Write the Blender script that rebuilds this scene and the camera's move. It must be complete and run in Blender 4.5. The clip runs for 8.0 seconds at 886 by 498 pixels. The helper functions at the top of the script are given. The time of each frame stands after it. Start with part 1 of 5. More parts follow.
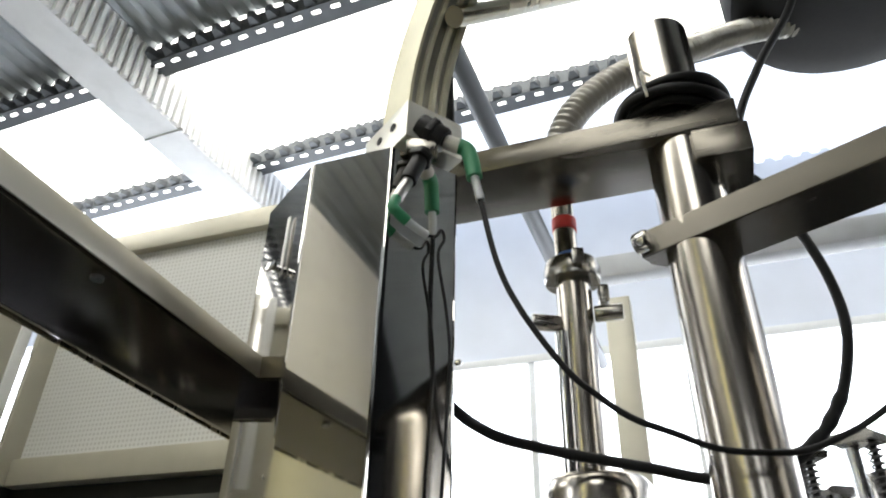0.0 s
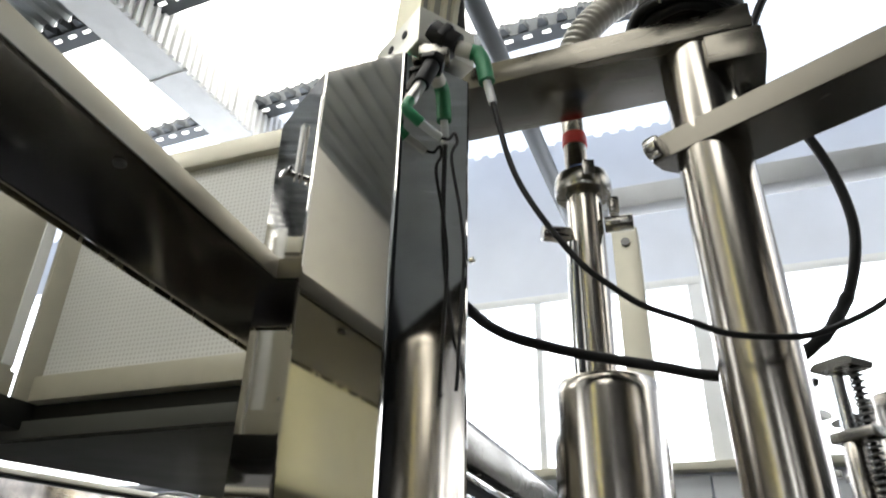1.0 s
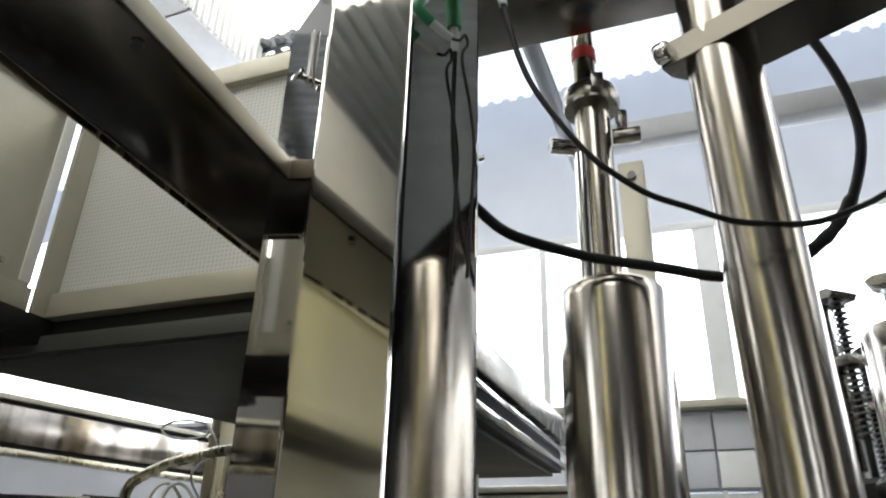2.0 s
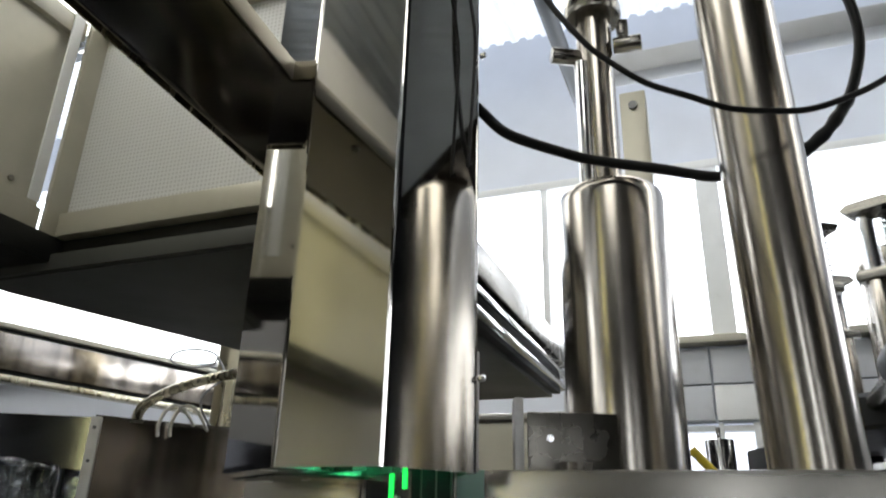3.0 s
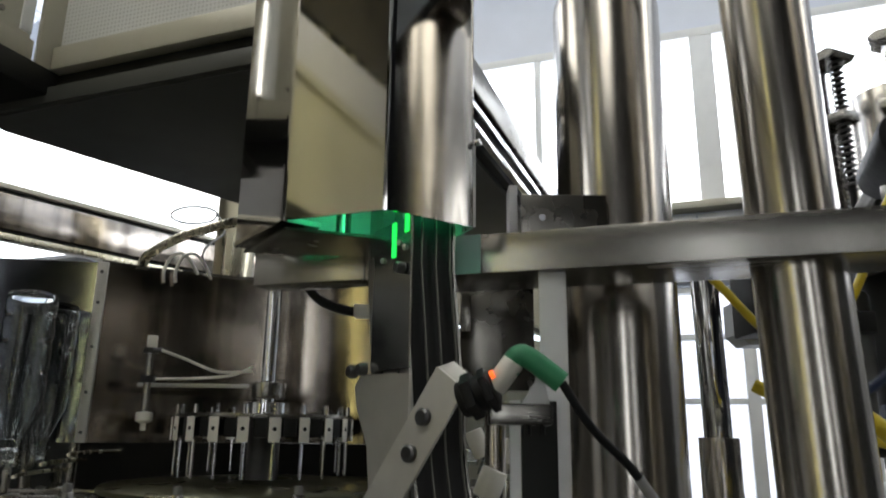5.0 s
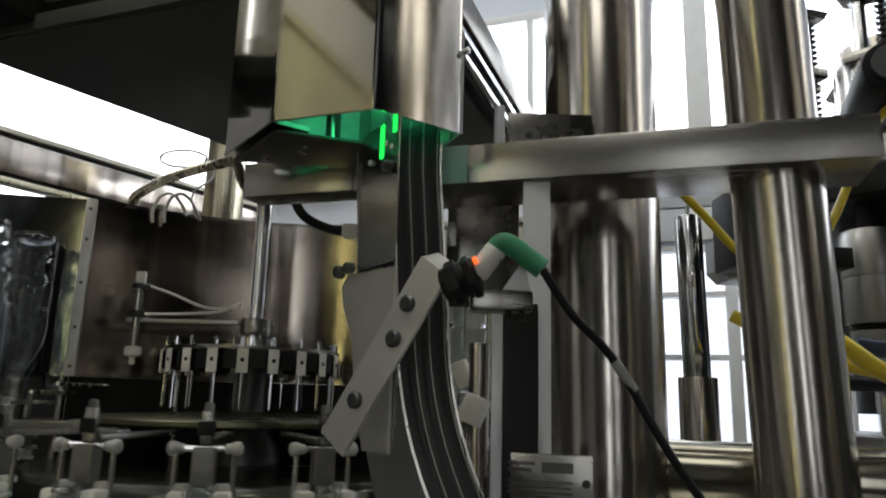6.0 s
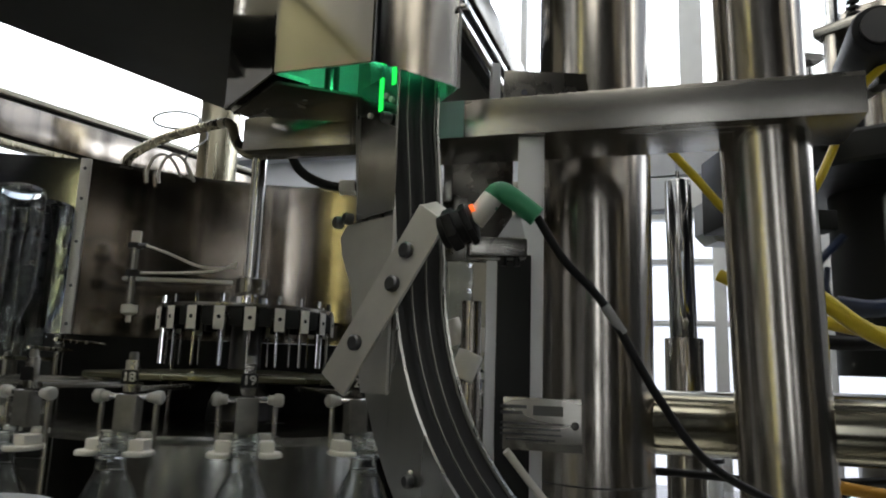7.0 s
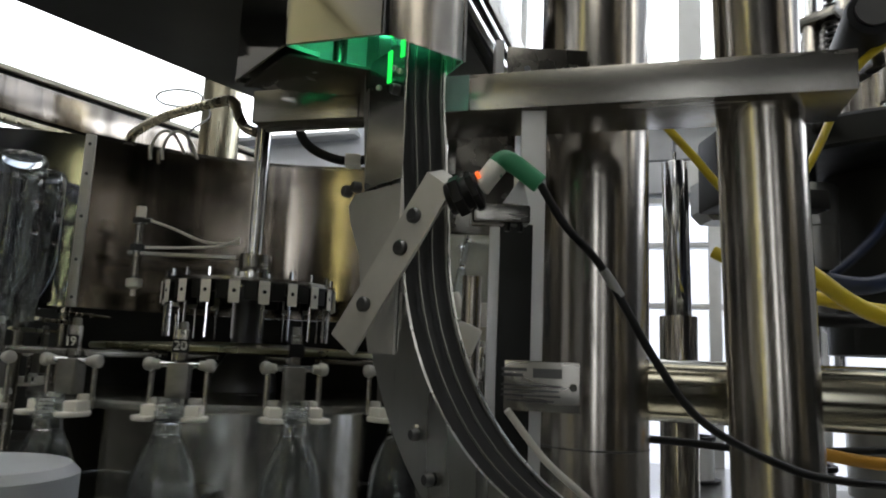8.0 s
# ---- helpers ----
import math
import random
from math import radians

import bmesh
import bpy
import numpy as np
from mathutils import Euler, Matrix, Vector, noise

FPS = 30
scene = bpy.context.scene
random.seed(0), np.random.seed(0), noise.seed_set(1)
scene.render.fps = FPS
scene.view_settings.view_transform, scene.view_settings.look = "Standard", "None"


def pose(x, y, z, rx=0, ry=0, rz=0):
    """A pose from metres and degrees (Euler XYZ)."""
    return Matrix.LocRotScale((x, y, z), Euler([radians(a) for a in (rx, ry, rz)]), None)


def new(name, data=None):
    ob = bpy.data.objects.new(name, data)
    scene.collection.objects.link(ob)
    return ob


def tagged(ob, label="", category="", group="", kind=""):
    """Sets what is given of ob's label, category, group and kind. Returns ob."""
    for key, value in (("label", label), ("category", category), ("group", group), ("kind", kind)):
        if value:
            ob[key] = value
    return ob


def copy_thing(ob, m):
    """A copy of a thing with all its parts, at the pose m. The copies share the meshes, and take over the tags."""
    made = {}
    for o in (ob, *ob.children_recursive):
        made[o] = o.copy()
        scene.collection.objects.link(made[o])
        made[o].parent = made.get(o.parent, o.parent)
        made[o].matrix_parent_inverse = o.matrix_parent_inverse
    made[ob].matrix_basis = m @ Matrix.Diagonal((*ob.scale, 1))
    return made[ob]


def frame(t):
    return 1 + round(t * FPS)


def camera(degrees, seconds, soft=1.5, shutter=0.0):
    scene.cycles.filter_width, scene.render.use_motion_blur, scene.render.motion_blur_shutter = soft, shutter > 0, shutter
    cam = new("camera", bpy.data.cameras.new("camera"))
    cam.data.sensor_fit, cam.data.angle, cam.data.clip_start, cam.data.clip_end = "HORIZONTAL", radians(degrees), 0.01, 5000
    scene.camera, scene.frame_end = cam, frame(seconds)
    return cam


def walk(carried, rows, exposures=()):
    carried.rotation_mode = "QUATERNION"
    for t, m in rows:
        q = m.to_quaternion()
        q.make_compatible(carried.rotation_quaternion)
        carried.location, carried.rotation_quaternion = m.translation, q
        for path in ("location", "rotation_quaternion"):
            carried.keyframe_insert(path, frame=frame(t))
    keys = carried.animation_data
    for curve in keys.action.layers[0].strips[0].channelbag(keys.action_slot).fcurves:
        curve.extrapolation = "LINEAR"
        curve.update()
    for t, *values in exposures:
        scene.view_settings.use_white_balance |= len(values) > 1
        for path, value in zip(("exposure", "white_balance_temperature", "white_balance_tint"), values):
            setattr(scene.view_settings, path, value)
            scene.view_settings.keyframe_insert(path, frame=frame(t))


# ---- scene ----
cam = camera(64.0, 8.0, soft=1.9, shutter=0.4)
# seconds, eye x, y, z, pitch, lean to the left, yaw
PATH = [
    (0, 0.0000, 0.0000, 1.6000, 31.63, 1.48, 0.60),
    (0.5, -0.0042, 0.0081, 1.5799, 30.31, 1.77, 0.65),
    (1, -0.0067, 0.0164, 1.5557, 28.22, 1.40, 0.89),
    (1.5, -0.0112, 0.0232, 1.5310, 26.53, 1.62, 1.08),
    (3, -0.0097, 0.0373, 1.4521, 21.77, 1.53, 1.20),
    (3.5, -0.0090, 0.0376, 1.4273, 19.58, 0.72, 0.91),
    (4, -0.0117, 0.0379, 1.3987, 17.51, 0.93, 0.76),
    (4.5, -0.0132, 0.0426, 1.3767, 15.59, 0.71, 0.63),
    (6, -0.0086, 0.0466, 1.3019, 12.13, 1.54, -0.51),
    (6.5, -0.0093, 0.0432, 1.2897, 10.66, 1.98, -0.98),
    (7, -0.0128, 0.0354, 1.2851, 9.83, 1.87, -1.38),
    (7.5, -0.0169, 0.0291, 1.2792, 9.30, 2.35, -1.47),
    (8, -0.0191, 0.0195, 1.2688, 8.74, 2.38, -1.74),
]
walk(cam, [(t, pose(x, y, z, 90 + p, 0, yw) @ pose(0, 0, 0, 0, 0, r)) for t, x, y, z, p, r, yw in PATH],
     exposures=[(0, 0.55), (1.5, 0.36), (3, 0.22), (4.5, 0.14), (6, -0.06), (8, -0.08)])

# ---- light ----
world = bpy.data.worlds.new("hall_daylight")
scene.world = world
world.use_nodes = True
wn = world.node_tree.nodes
sky = wn.new("ShaderNodeTexSky")
sky.sky_type, sky.sun_disc = "NISHITA", False
sky.sun_elevation, sky.sun_rotation = radians(40), radians(60)
world.node_tree.links.new(sky.outputs[0], wn["Background"].inputs[0])
wn["Background"].inputs[1].default_value = 0.12


# ---- materials ----
def nodes_of(m):
    m.use_nodes = True
    nt = m.node_tree
    return nt, nt.nodes, nt.links, nt.nodes["Principled BSDF"]


def surface(name, color, rough=0.5, metal=0.0, vary=0.15, scale=40.0, bump=0.0, stretch=(1, 1, 1), grime=0.0, contrast=0.4, rough_var=0.08):
    """Base colour varied at two scales, roughness variation and fine relief, in metres."""
    m = bpy.data.materials.new(name)
    nt, ns, ln, bsdf = nodes_of(m)
    bsdf.inputs["Metallic"].default_value = metal
    tc = ns.new("ShaderNodeTexCoord")
    mp = ns.new("ShaderNodeMapping")
    mp.inputs["Scale"].default_value = stretch
    ln.new(tc.outputs["Object"], mp.inputs[0])
    n1 = ns.new("ShaderNodeTexNoise")
    n1.inputs["Scale"].default_value, n1.inputs["Detail"].default_value = scale, 5
    ln.new(mp.outputs[0], n1.inputs["Vector"])
    n2 = ns.new("ShaderNodeTexNoise")
    n2.inputs["Scale"].default_value, n2.inputs["Detail"].default_value = 7.0, 3
    ln.new(tc.outputs["Object"], n2.inputs["Vector"])
    mix = ns.new("ShaderNodeMath")
    mix.operation = "ADD"
    ln.new(n1.outputs[0], mix.inputs[0])
    ln.new(n2.outputs[0], mix.inputs[1])
    ramp = ns.new("ShaderNodeMapRange")
    ramp.inputs[1].default_value, ramp.inputs[2].default_value = 1 - contrast, 1 + contrast
    ramp.inputs[3].default_value, ramp.inputs[4].default_value = 1 - vary, 1 + vary
    ln.new(mix.outputs[0], ramp.inputs[0])
    col = ns.new("ShaderNodeVectorMath")
    col.operation = "SCALE"
    col.inputs[0].default_value = color
    ln.new(ramp.outputs[0], col.inputs["Scale"])
    out = col.outputs[0]
    if grime:
        n3 = ns.new("ShaderNodeTexNoise")
        n3.inputs["Scale"].default_value, n3.inputs["Detail"].default_value = 18.0, 8
        ln.new(tc.outputs["Object"], n3.inputs["Vector"])
        r3 = ns.new("ShaderNodeMapRange")
        r3.inputs[1].default_value, r3.inputs[2].default_value = 0.55, 0.75
        r3.inputs[3].default_value, r3.inputs[4].default_value = 0.0, grime
        ln.new(n3.outputs[0], r3.inputs[0])
        mx = ns.new("ShaderNodeMix")
        mx.data_type = "RGBA"
        ln.new(r3.outputs[0], mx.inputs[0])
        ln.new(out, mx.inputs[6])
        mx.inputs[7].default_value = (0.08, 0.07, 0.055, 1)
        out = mx.outputs[2]
    ln.new(out, bsdf.inputs["Base Color"])
    rr = ns.new("ShaderNodeMapRange")
    rr.inputs[1].default_value, rr.inputs[2].default_value = 0.6, 1.4
    rr.inputs[3].default_value, rr.inputs[4].default_value = max(rough - rough_var, 0.02), rough + rough_var
    ln.new(mix.outputs[0], rr.inputs[0])
    ln.new(rr.outputs[0], bsdf.inputs["Roughness"])
    if bump:
        b = ns.new("ShaderNodeBump")
        b.inputs["Strength"].default_value, b.inputs["Distance"].default_value = bump, 0.001
        ln.new(n1.outputs[0], b.inputs["Height"])
        ln.new(b.outputs[0], bsdf.inputs["Normal"])
    return m


def glowing(name, color, strength):
    m = bpy.data.materials.new(name)
    nt, ns, ln, bsdf = nodes_of(m)
    bsdf.inputs["Base Color"].default_value = (*color, 1)
    bsdf.inputs["Roughness"].default_value = 0.6
    bsdf.inputs["Emission Color"].default_value = (*color, 1)
    bsdf.inputs["Emission Strength"].default_value = strength
    return m


def clear(name, color, rough=0.02, ior=1.45):
    m = bpy.data.materials.new(name)
    nt, ns, ln, bsdf = nodes_of(m)
    bsdf.inputs["Base Color"].default_value = (*color, 1)
    bsdf.inputs["Roughness"].default_value = rough
    bsdf.inputs["Transmission Weight"].default_value = 1
    bsdf.inputs["IOR"].default_value = ior
    return m


def matt(m, level):
    """Lowers the sheen of a dull surface."""
    m.node_tree.nodes["Principled BSDF"].inputs["Specular IOR Level"].default_value = level
    return m


STEEL = surface("brushed_stainless", (0.47, 0.435, 0.385), 0.20, 1.0, 0.06, 60, 0.015, (1, 1, 0.02), rough_var=0.03)
# Upright reflections put into the colour as light and dark streaks.
DRUMSTEEL = surface("reflection_streak_steel", (0.40, 0.355, 0.305), 0.15, 1.0, 0.45, 30, 0.04, (1, 1, 0.01), contrast=0.14, rough_var=0.08)
BAR = surface("machined_stainless", (0.35, 0.335, 0.30), 0.26, 1.0, 0.05, 70, 0.0, (0.1, 1, 1), grime=0.02, rough_var=0.03)
MIRROR = surface("polished_stainless", (0.70, 0.68, 0.64), 0.055, 1.0, 0.03, 25, 0.004, rough_var=0.03)
DULL = surface("satin_stainless", (0.40, 0.395, 0.37), 0.36, 1.0, 0.10, 80, 0.1, (1, 1, 0.1), grime=0.1)
DARKPLATE = surface("dull_bracket_steel", (0.19, 0.18, 0.158), 0.27, 1.0, 0.07, 50, 0.03, grime=0.04, rough_var=0.05)
# Copy of the bar steel, darkened for the shade on the undersides.
BARALOFT = surface("shaded_bar_stainless", (0.145, 0.135, 0.115), 0.25, 1.0, 0.07, 90, 0.025, (0.1, 1, 1), grime=0.03, rough_var=0.05)
CHROME = surface("chromed_steel", (0.7, 0.7, 0.7), 0.1, 1.0, 0.04, 30)
# Dark paint, also used where gaps and recesses lie in shade.
DARK = matt(surface("dark_paint_and_shade", (0.010, 0.0105, 0.0095), 0.5, 0.0, 0.2, 30, 0.05), 0.25)
BLACK = matt(surface("black_rubber", (0.006, 0.006, 0.0065), 0.5, 0.0, 0.25, 120, 0.1), 0.25)
# Grey sheet steel, darkened for the shade under the hood.
PLATE = surface("shaded_underside_grey", (0.055, 0.057, 0.051), 0.45, 0.2, 0.12, 12, 0.03)
CREAM = surface("anodised_cream_profile", (0.45, 0.43, 0.35), 0.38, 0.35, 0.06, 30, 0.03, grime=0.1)
WHITE = surface("white_coated_sheet", (0.78, 0.79, 0.78), 0.45, 0.0, 0.05, 20, 0.05, grime=0.08)
NYLON = surface("white_nylon", (0.72, 0.70, 0.63), 0.45, 0.0, 0.06, 60)
GREEN = surface("green_moulded_plug", (0.03, 0.22, 0.10), 0.45, 0.0, 0.1, 60)
RED = surface("red_marking_band", (0.55, 0.03, 0.02), 0.5, 0.0, 0.1, 60)
BLUE = surface("blue_gasket", (0.02, 0.07, 0.25), 0.5, 0.0, 0.1, 60)
YELLOW = surface("yellow_air_hose", (0.62, 0.47, 0.02), 0.4, 0.0, 0.08, 60)
CONCRETE = surface("grey_hall_floor", (0.05, 0.05, 0.047), 0.5, 0.0, 0.15, 12, 0.1, grime=0.2)
WALL = surface("pale_blue_wall", (0.72, 0.76, 0.84), 0.4, 0.0, 0.06, 6, 0.05)
PALE = surface("pale_grey_paint", (0.55, 0.57, 0.60), 0.4, 0.0, 0.08, 10, 0.05, grime=0.1)
# Wall tones kept very dark: the hall's shade is in the colour.
GREYWALL = surface("shaded_wall_grey", (0.09, 0.088, 0.08), 0.6, 0.0, 0.1, 6, 0.05)
DARKWALL = surface("shaded_wall_beige", (0.055, 0.052, 0.045), 0.6, 0.0, 0.1, 6, 0.05)
NAVYWALL = surface("shaded_wall_slate", (0.013, 0.015, 0.019), 0.5, 0.0, 0.1, 6, 0.05)
ROOFMETAL = surface("galvanised_roof", (0.48, 0.51, 0.52), 0.35, 0.5, 0.12, 8, 0.05)
PURLIN = surface("grey_purlin", (0.075, 0.083, 0.09), 0.45, 0.2, 0.15, 30, 0.05)
BEAMWHITE = surface("white_beam_paint", (0.74, 0.74, 0.73), 0.5, 0.0, 0.08, 15, 0.05, grime=0.1)
WARMTUBE = glowing("yellow_tube_light", (1.0, 0.92, 0.40), 4.2)
SKYLIGHT = glowing("translucent_roof_sheet", (1.0, 0.99, 0.95), 2.4)
PALESKY = glowing("glowing_pale_sheet", (0.82, 0.87, 0.95), 0.75)
LEDGREEN = glowing("green_led", (0.07, 1.0, 0.42), 20)
GREENGLINT = glowing("green_glint", (0.02, 1.0, 0.12), 1.1)
LOWDAY = glowing("lit_space_glow", (0.90, 0.92, 0.98), 0.72)
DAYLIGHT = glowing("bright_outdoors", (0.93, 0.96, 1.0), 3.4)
TAPE = surface("pale_green_tape", (0.50, 0.76, 0.66), 0.45, 0.0, 0.06, 60)
GLOWCATCH = surface("matt_glow_catcher", (0.55, 0.56, 0.55), 0.7, 0.0, 0.05, 30)
# Chute channel darkened, as the steel mirrors dark surroundings low down.
DARKMETAL = matt(surface("shaded_channel_steel", (0.012, 0.012, 0.012), 0.45, 0.0, 0.1, 40, 0.03), 0.25)
GUSSET = surface("pale_cut_steel", (0.52, 0.505, 0.465), 0.38, 0.5, 0.10, 60, 0.08, grime=0.1)
CHUTESTEEL = surface("rolled_chute_steel", (0.42, 0.42, 0.395), 0.28, 1.0, 0.12, 60, 0.08, (1, 1, 0.1), grime=0.15)
# Paler, warmer copy of the chute steel for its lit upper length.
UPPERPLATE = surface("lit_chute_steel", (0.74, 0.71, 0.55), 0.38, 0.45, 0.06, 40, 0.05, grime=0.08)
COVERSTEEL = surface("polished_cover_steel", (0.46, 0.47, 0.45), 0.16, 1.0, 0.10, 40, 0.03, grime=0.12)
RAIL = surface("wire_rail", (0.17, 0.17, 0.15), 0.35, 0.8, 0.05, 60)
DARKBOLT = surface("dark_bolt", (0.10, 0.10, 0.10), 0.35, 0.8, 0.1, 60)
BRIGHTBLOCK = surface("bright_aluminium", (0.80, 0.79, 0.72), 0.35, 0.6, 0.05, 60, 0.05)
ORANGE = glowing("orange_led", (1.0, 0.16, 0.03), 1.2)
SLEEVE = surface("grey_sleeve", (0.25, 0.25, 0.25), 0.4, 0.0, 0.1, 60)
CLEARISH = surface("clear_marker_sleeve", (0.6, 0.62, 0.62), 0.3, 0.0, 0.05, 60)
HOSE = surface("corrugated_steel_hose", (0.42, 0.41, 0.38), 0.35, 0.9, 0.1, 60)
# Lit and shaded tones of the side bar's one steel.
FACESTEEL = surface("lit_face_steel", (0.30, 0.285, 0.24), 0.36, 0.9, 0.08, 40, 0.03, (1, 0.05, 1), grime=0.06)
UNDERBAR = surface("shaded_underside_steel", (0.23, 0.213, 0.185), 0.14, 1.0, 0.06, 30, 0.02, (1, 0.05, 1), grime=0.1)
BRASSY = surface("warm_stainless", (0.50, 0.46, 0.34), 0.26, 1.0, 0.06, 60, 0.05, (1, 1, 0.05))
CABINET = surface("cream_cabinet_paint", (0.50, 0.49, 0.47), 0.4, 0.0, 0.06, 12, 0.04, grime=0.1)
DECKSTEEL = surface("wet_deck_steel", (0.46, 0.455, 0.42), 0.22, 1.0, 0.15, 20, 0.15, grime=0.25)
SCREENSTEEL = surface("dark_polished_steel", (0.20, 0.21, 0.25), 0.10, 1.0, 0.05, 25, 0.01, rough_var=0.03)
WORNNYLON = surface("worn_white_nylon", (0.40, 0.39, 0.35), 0.4, 0.0, 0.25, 60)
BLOCKGREY = surface("grey_cast_block", (0.20, 0.195, 0.175), 0.38, 0.7, 0.3, 90, 0.1, grime=0.3)
OLIVE = surface("dull_wet_disc_steel", (0.17, 0.165, 0.10), 0.30, 0.9, 0.25, 30, 0.1, grime=0.25)
PIPESTEEL = surface("olive_pipe_steel", (0.27, 0.255, 0.20), 0.17, 1.0, 0.05, 40, 0.01, rough_var=0.03)
PET = clear("clear_plastic", (0.93, 0.96, 0.97), 0.04, 1.40)
NAVY = surface("dark_blue_rubber", (0.012, 0.022, 0.06), 0.4, 0.0, 0.15, 60)
ORANGEHOSE = surface("orange_air_hose", (0.55, 0.27, 0.02), 0.4, 0.0, 0.08, 60)
POSTSTEEL = surface("bare_post_steel", (0.62, 0.62, 0.62), 0.4, 0.2, 0.06, 50, 0.05, grime=0.15)

ANG = radians(-20)
CA, SA = math.cos(ANG), math.sin(ANG)


def W(a, b, z=0.0):
    """A place in the hall's own axes, which the machine and the roof share: a along the bars, b away."""
    return Vector((a * CA - b * SA, a * SA + b * CA, z))


TURNED = pose(0, 0, 0, 0, 0, -20)


# ---- mesh helpers ----
def mesh_of(bm, name, material, smooth=True, angle=40):
    me = bpy.data.meshes.new(name)
    bmesh.ops.recalc_face_normals(bm, faces=bm.faces)
    bm.to_mesh(me)
    bm.free()
    if material is not None:
        for mt in (material if isinstance(material, (list, tuple)) else [material]):
            me.materials.append(mt)
    if smooth:
        for p in me.polygons:
            p.use_smooth = True
        me.set_sharp_from_angle(angle=radians(angle))
    return me


def part(name, bm, material, parent=None, label="", m=None):
    ob = new(name, mesh_of(bm, name, material))
    if parent is not None:
        ob.parent = parent
    if m is not None:
        ob.matrix_basis = m
    if label:
        ob["label"] = label
    return ob


def thing(name, label, category, m=None, group="", kind=""):
    ob = new(name)
    if m is not None:
        ob.matrix_basis = m
    return tagged(ob, label, category, group, kind)


def box(x0, x1, y0, y1, z0, z1, bevel=0.0, bm=None, m=None):
    own = bmesh.new()
    r = bmesh.ops.create_cube(own, size=1.0)
    for v in own.verts:
        v.co = Vector((x0 + (v.co.x + 0.5) * (x1 - x0), y0 + (v.co.y + 0.5) * (y1 - y0), z0 + (v.co.z + 0.5) * (z1 - z0)))
    if bevel:
        bmesh.ops.bevel(own, geom=own.edges[:], offset=bevel, segments=2, profile=0.6, affect="EDGES")
    return merged(bm, own, m)


def merged(bm, own, m=None):
    if m is not None:
        own.transform(m)
    if bm is None:
        return own
    me = bpy.data.meshes.new("tmp")
    own.to_mesh(me)
    own.free()
    bm.from_mesh(me)
    bpy.data.meshes.remove(me)
    return bm


def rod(p0, p1, r, seg=32, r1=None, bevel=0.0, bm=None):
    """A solid round bar from p0 to p1."""
    p0, p1 = Vector(p0), Vector(p1)
    d = p1 - p0
    own = bmesh.new()
    bmesh.ops.create_cone(own, cap_ends=True, segments=seg, radius1=r, radius2=r if r1 is None else r1, depth=d.length)
    if bevel:
        es = [e for e in own.edges if abs(e.verts[0].co.z - e.verts[1].co.z) < 1e-6]
        bmesh.ops.bevel(own, geom=es, offset=bevel, segments=2, profile=0.5, affect="EDGES")
    own.transform(Matrix.Translation((p0 + p1) / 2) @ d.to_track_quat("Z", "Y").to_matrix().to_4x4())
    return merged(bm, own)


def pipe_wall(p0, p1, r, wall, seg=40, bm=None):
    """A hollow tube with open, rounded ends."""
    p0, p1 = Vector(p0), Vector(p1)
    L = (p1 - p0).length
    prof = [(r - wall, 0), (r - wall * 0.7, 0 - 0.0), (r, wall * 0.3), (r, L - wall * 0.3), (r - wall * 0.3, L), (r - wall, L)]
    own = lathe(prof, seg, closed=True)
    own.transform(Matrix.Translation(p0) @ (p1 - p0).to_track_quat("Z", "Y").to_matrix().to_4x4())
    return merged(bm, own)


def lathe(prof, seg=32, closed=False, bm=None, m=None):
    """Turns (radius, height) pairs round z."""
    own = bmesh.new()
    rings = []
    for r, z in prof:
        if r < 1e-6:
            rings.append([own.verts.new((0, 0, z))])
        else:
            rings.append([own.verts.new((r * math.cos(2 * math.pi * i / seg), r * math.sin(2 * math.pi * i / seg), z)) for i in range(seg)])
    pairs = list(zip(rings, rings[1:])) + ([(rings[-1], rings[0])] if closed else [])
    for ra, rb in pairs:
        for i in range(seg):
            j = (i + 1) % seg
            if len(ra) == 1 and len(rb) == 1:
                continue
            if len(ra) == 1:
                own.faces.new((ra[0], rb[i], rb[j]))
            elif len(rb) == 1:
                own.faces.new((ra[i], ra[j], rb[0]))
            else:
                own.faces.new((ra[i], ra[j], rb[j], rb[i]))
    return merged(bm, own, m)


def smooth_line(pts, n=10):
    """Catmull-Rom points through pts."""
    P = [Vector(p) for p in pts]
    P = [P[0] * 2 - P[1]] + P + [P[-1] * 2 - P[-2]]
    out = []
    for i in range(1, len(P) - 2):
        for k in range(n):
            t = k / n
            a, b, c, d = P[i - 1], P[i], P[i + 1], P[i + 2]
            out.append(0.5 * ((2 * b) + (c - a) * t + (2 * a - 5 * b + 4 * c - d) * t * t + (3 * b - a - 3 * c + d) * t ** 3))
    out.append(P[-2])
    return out


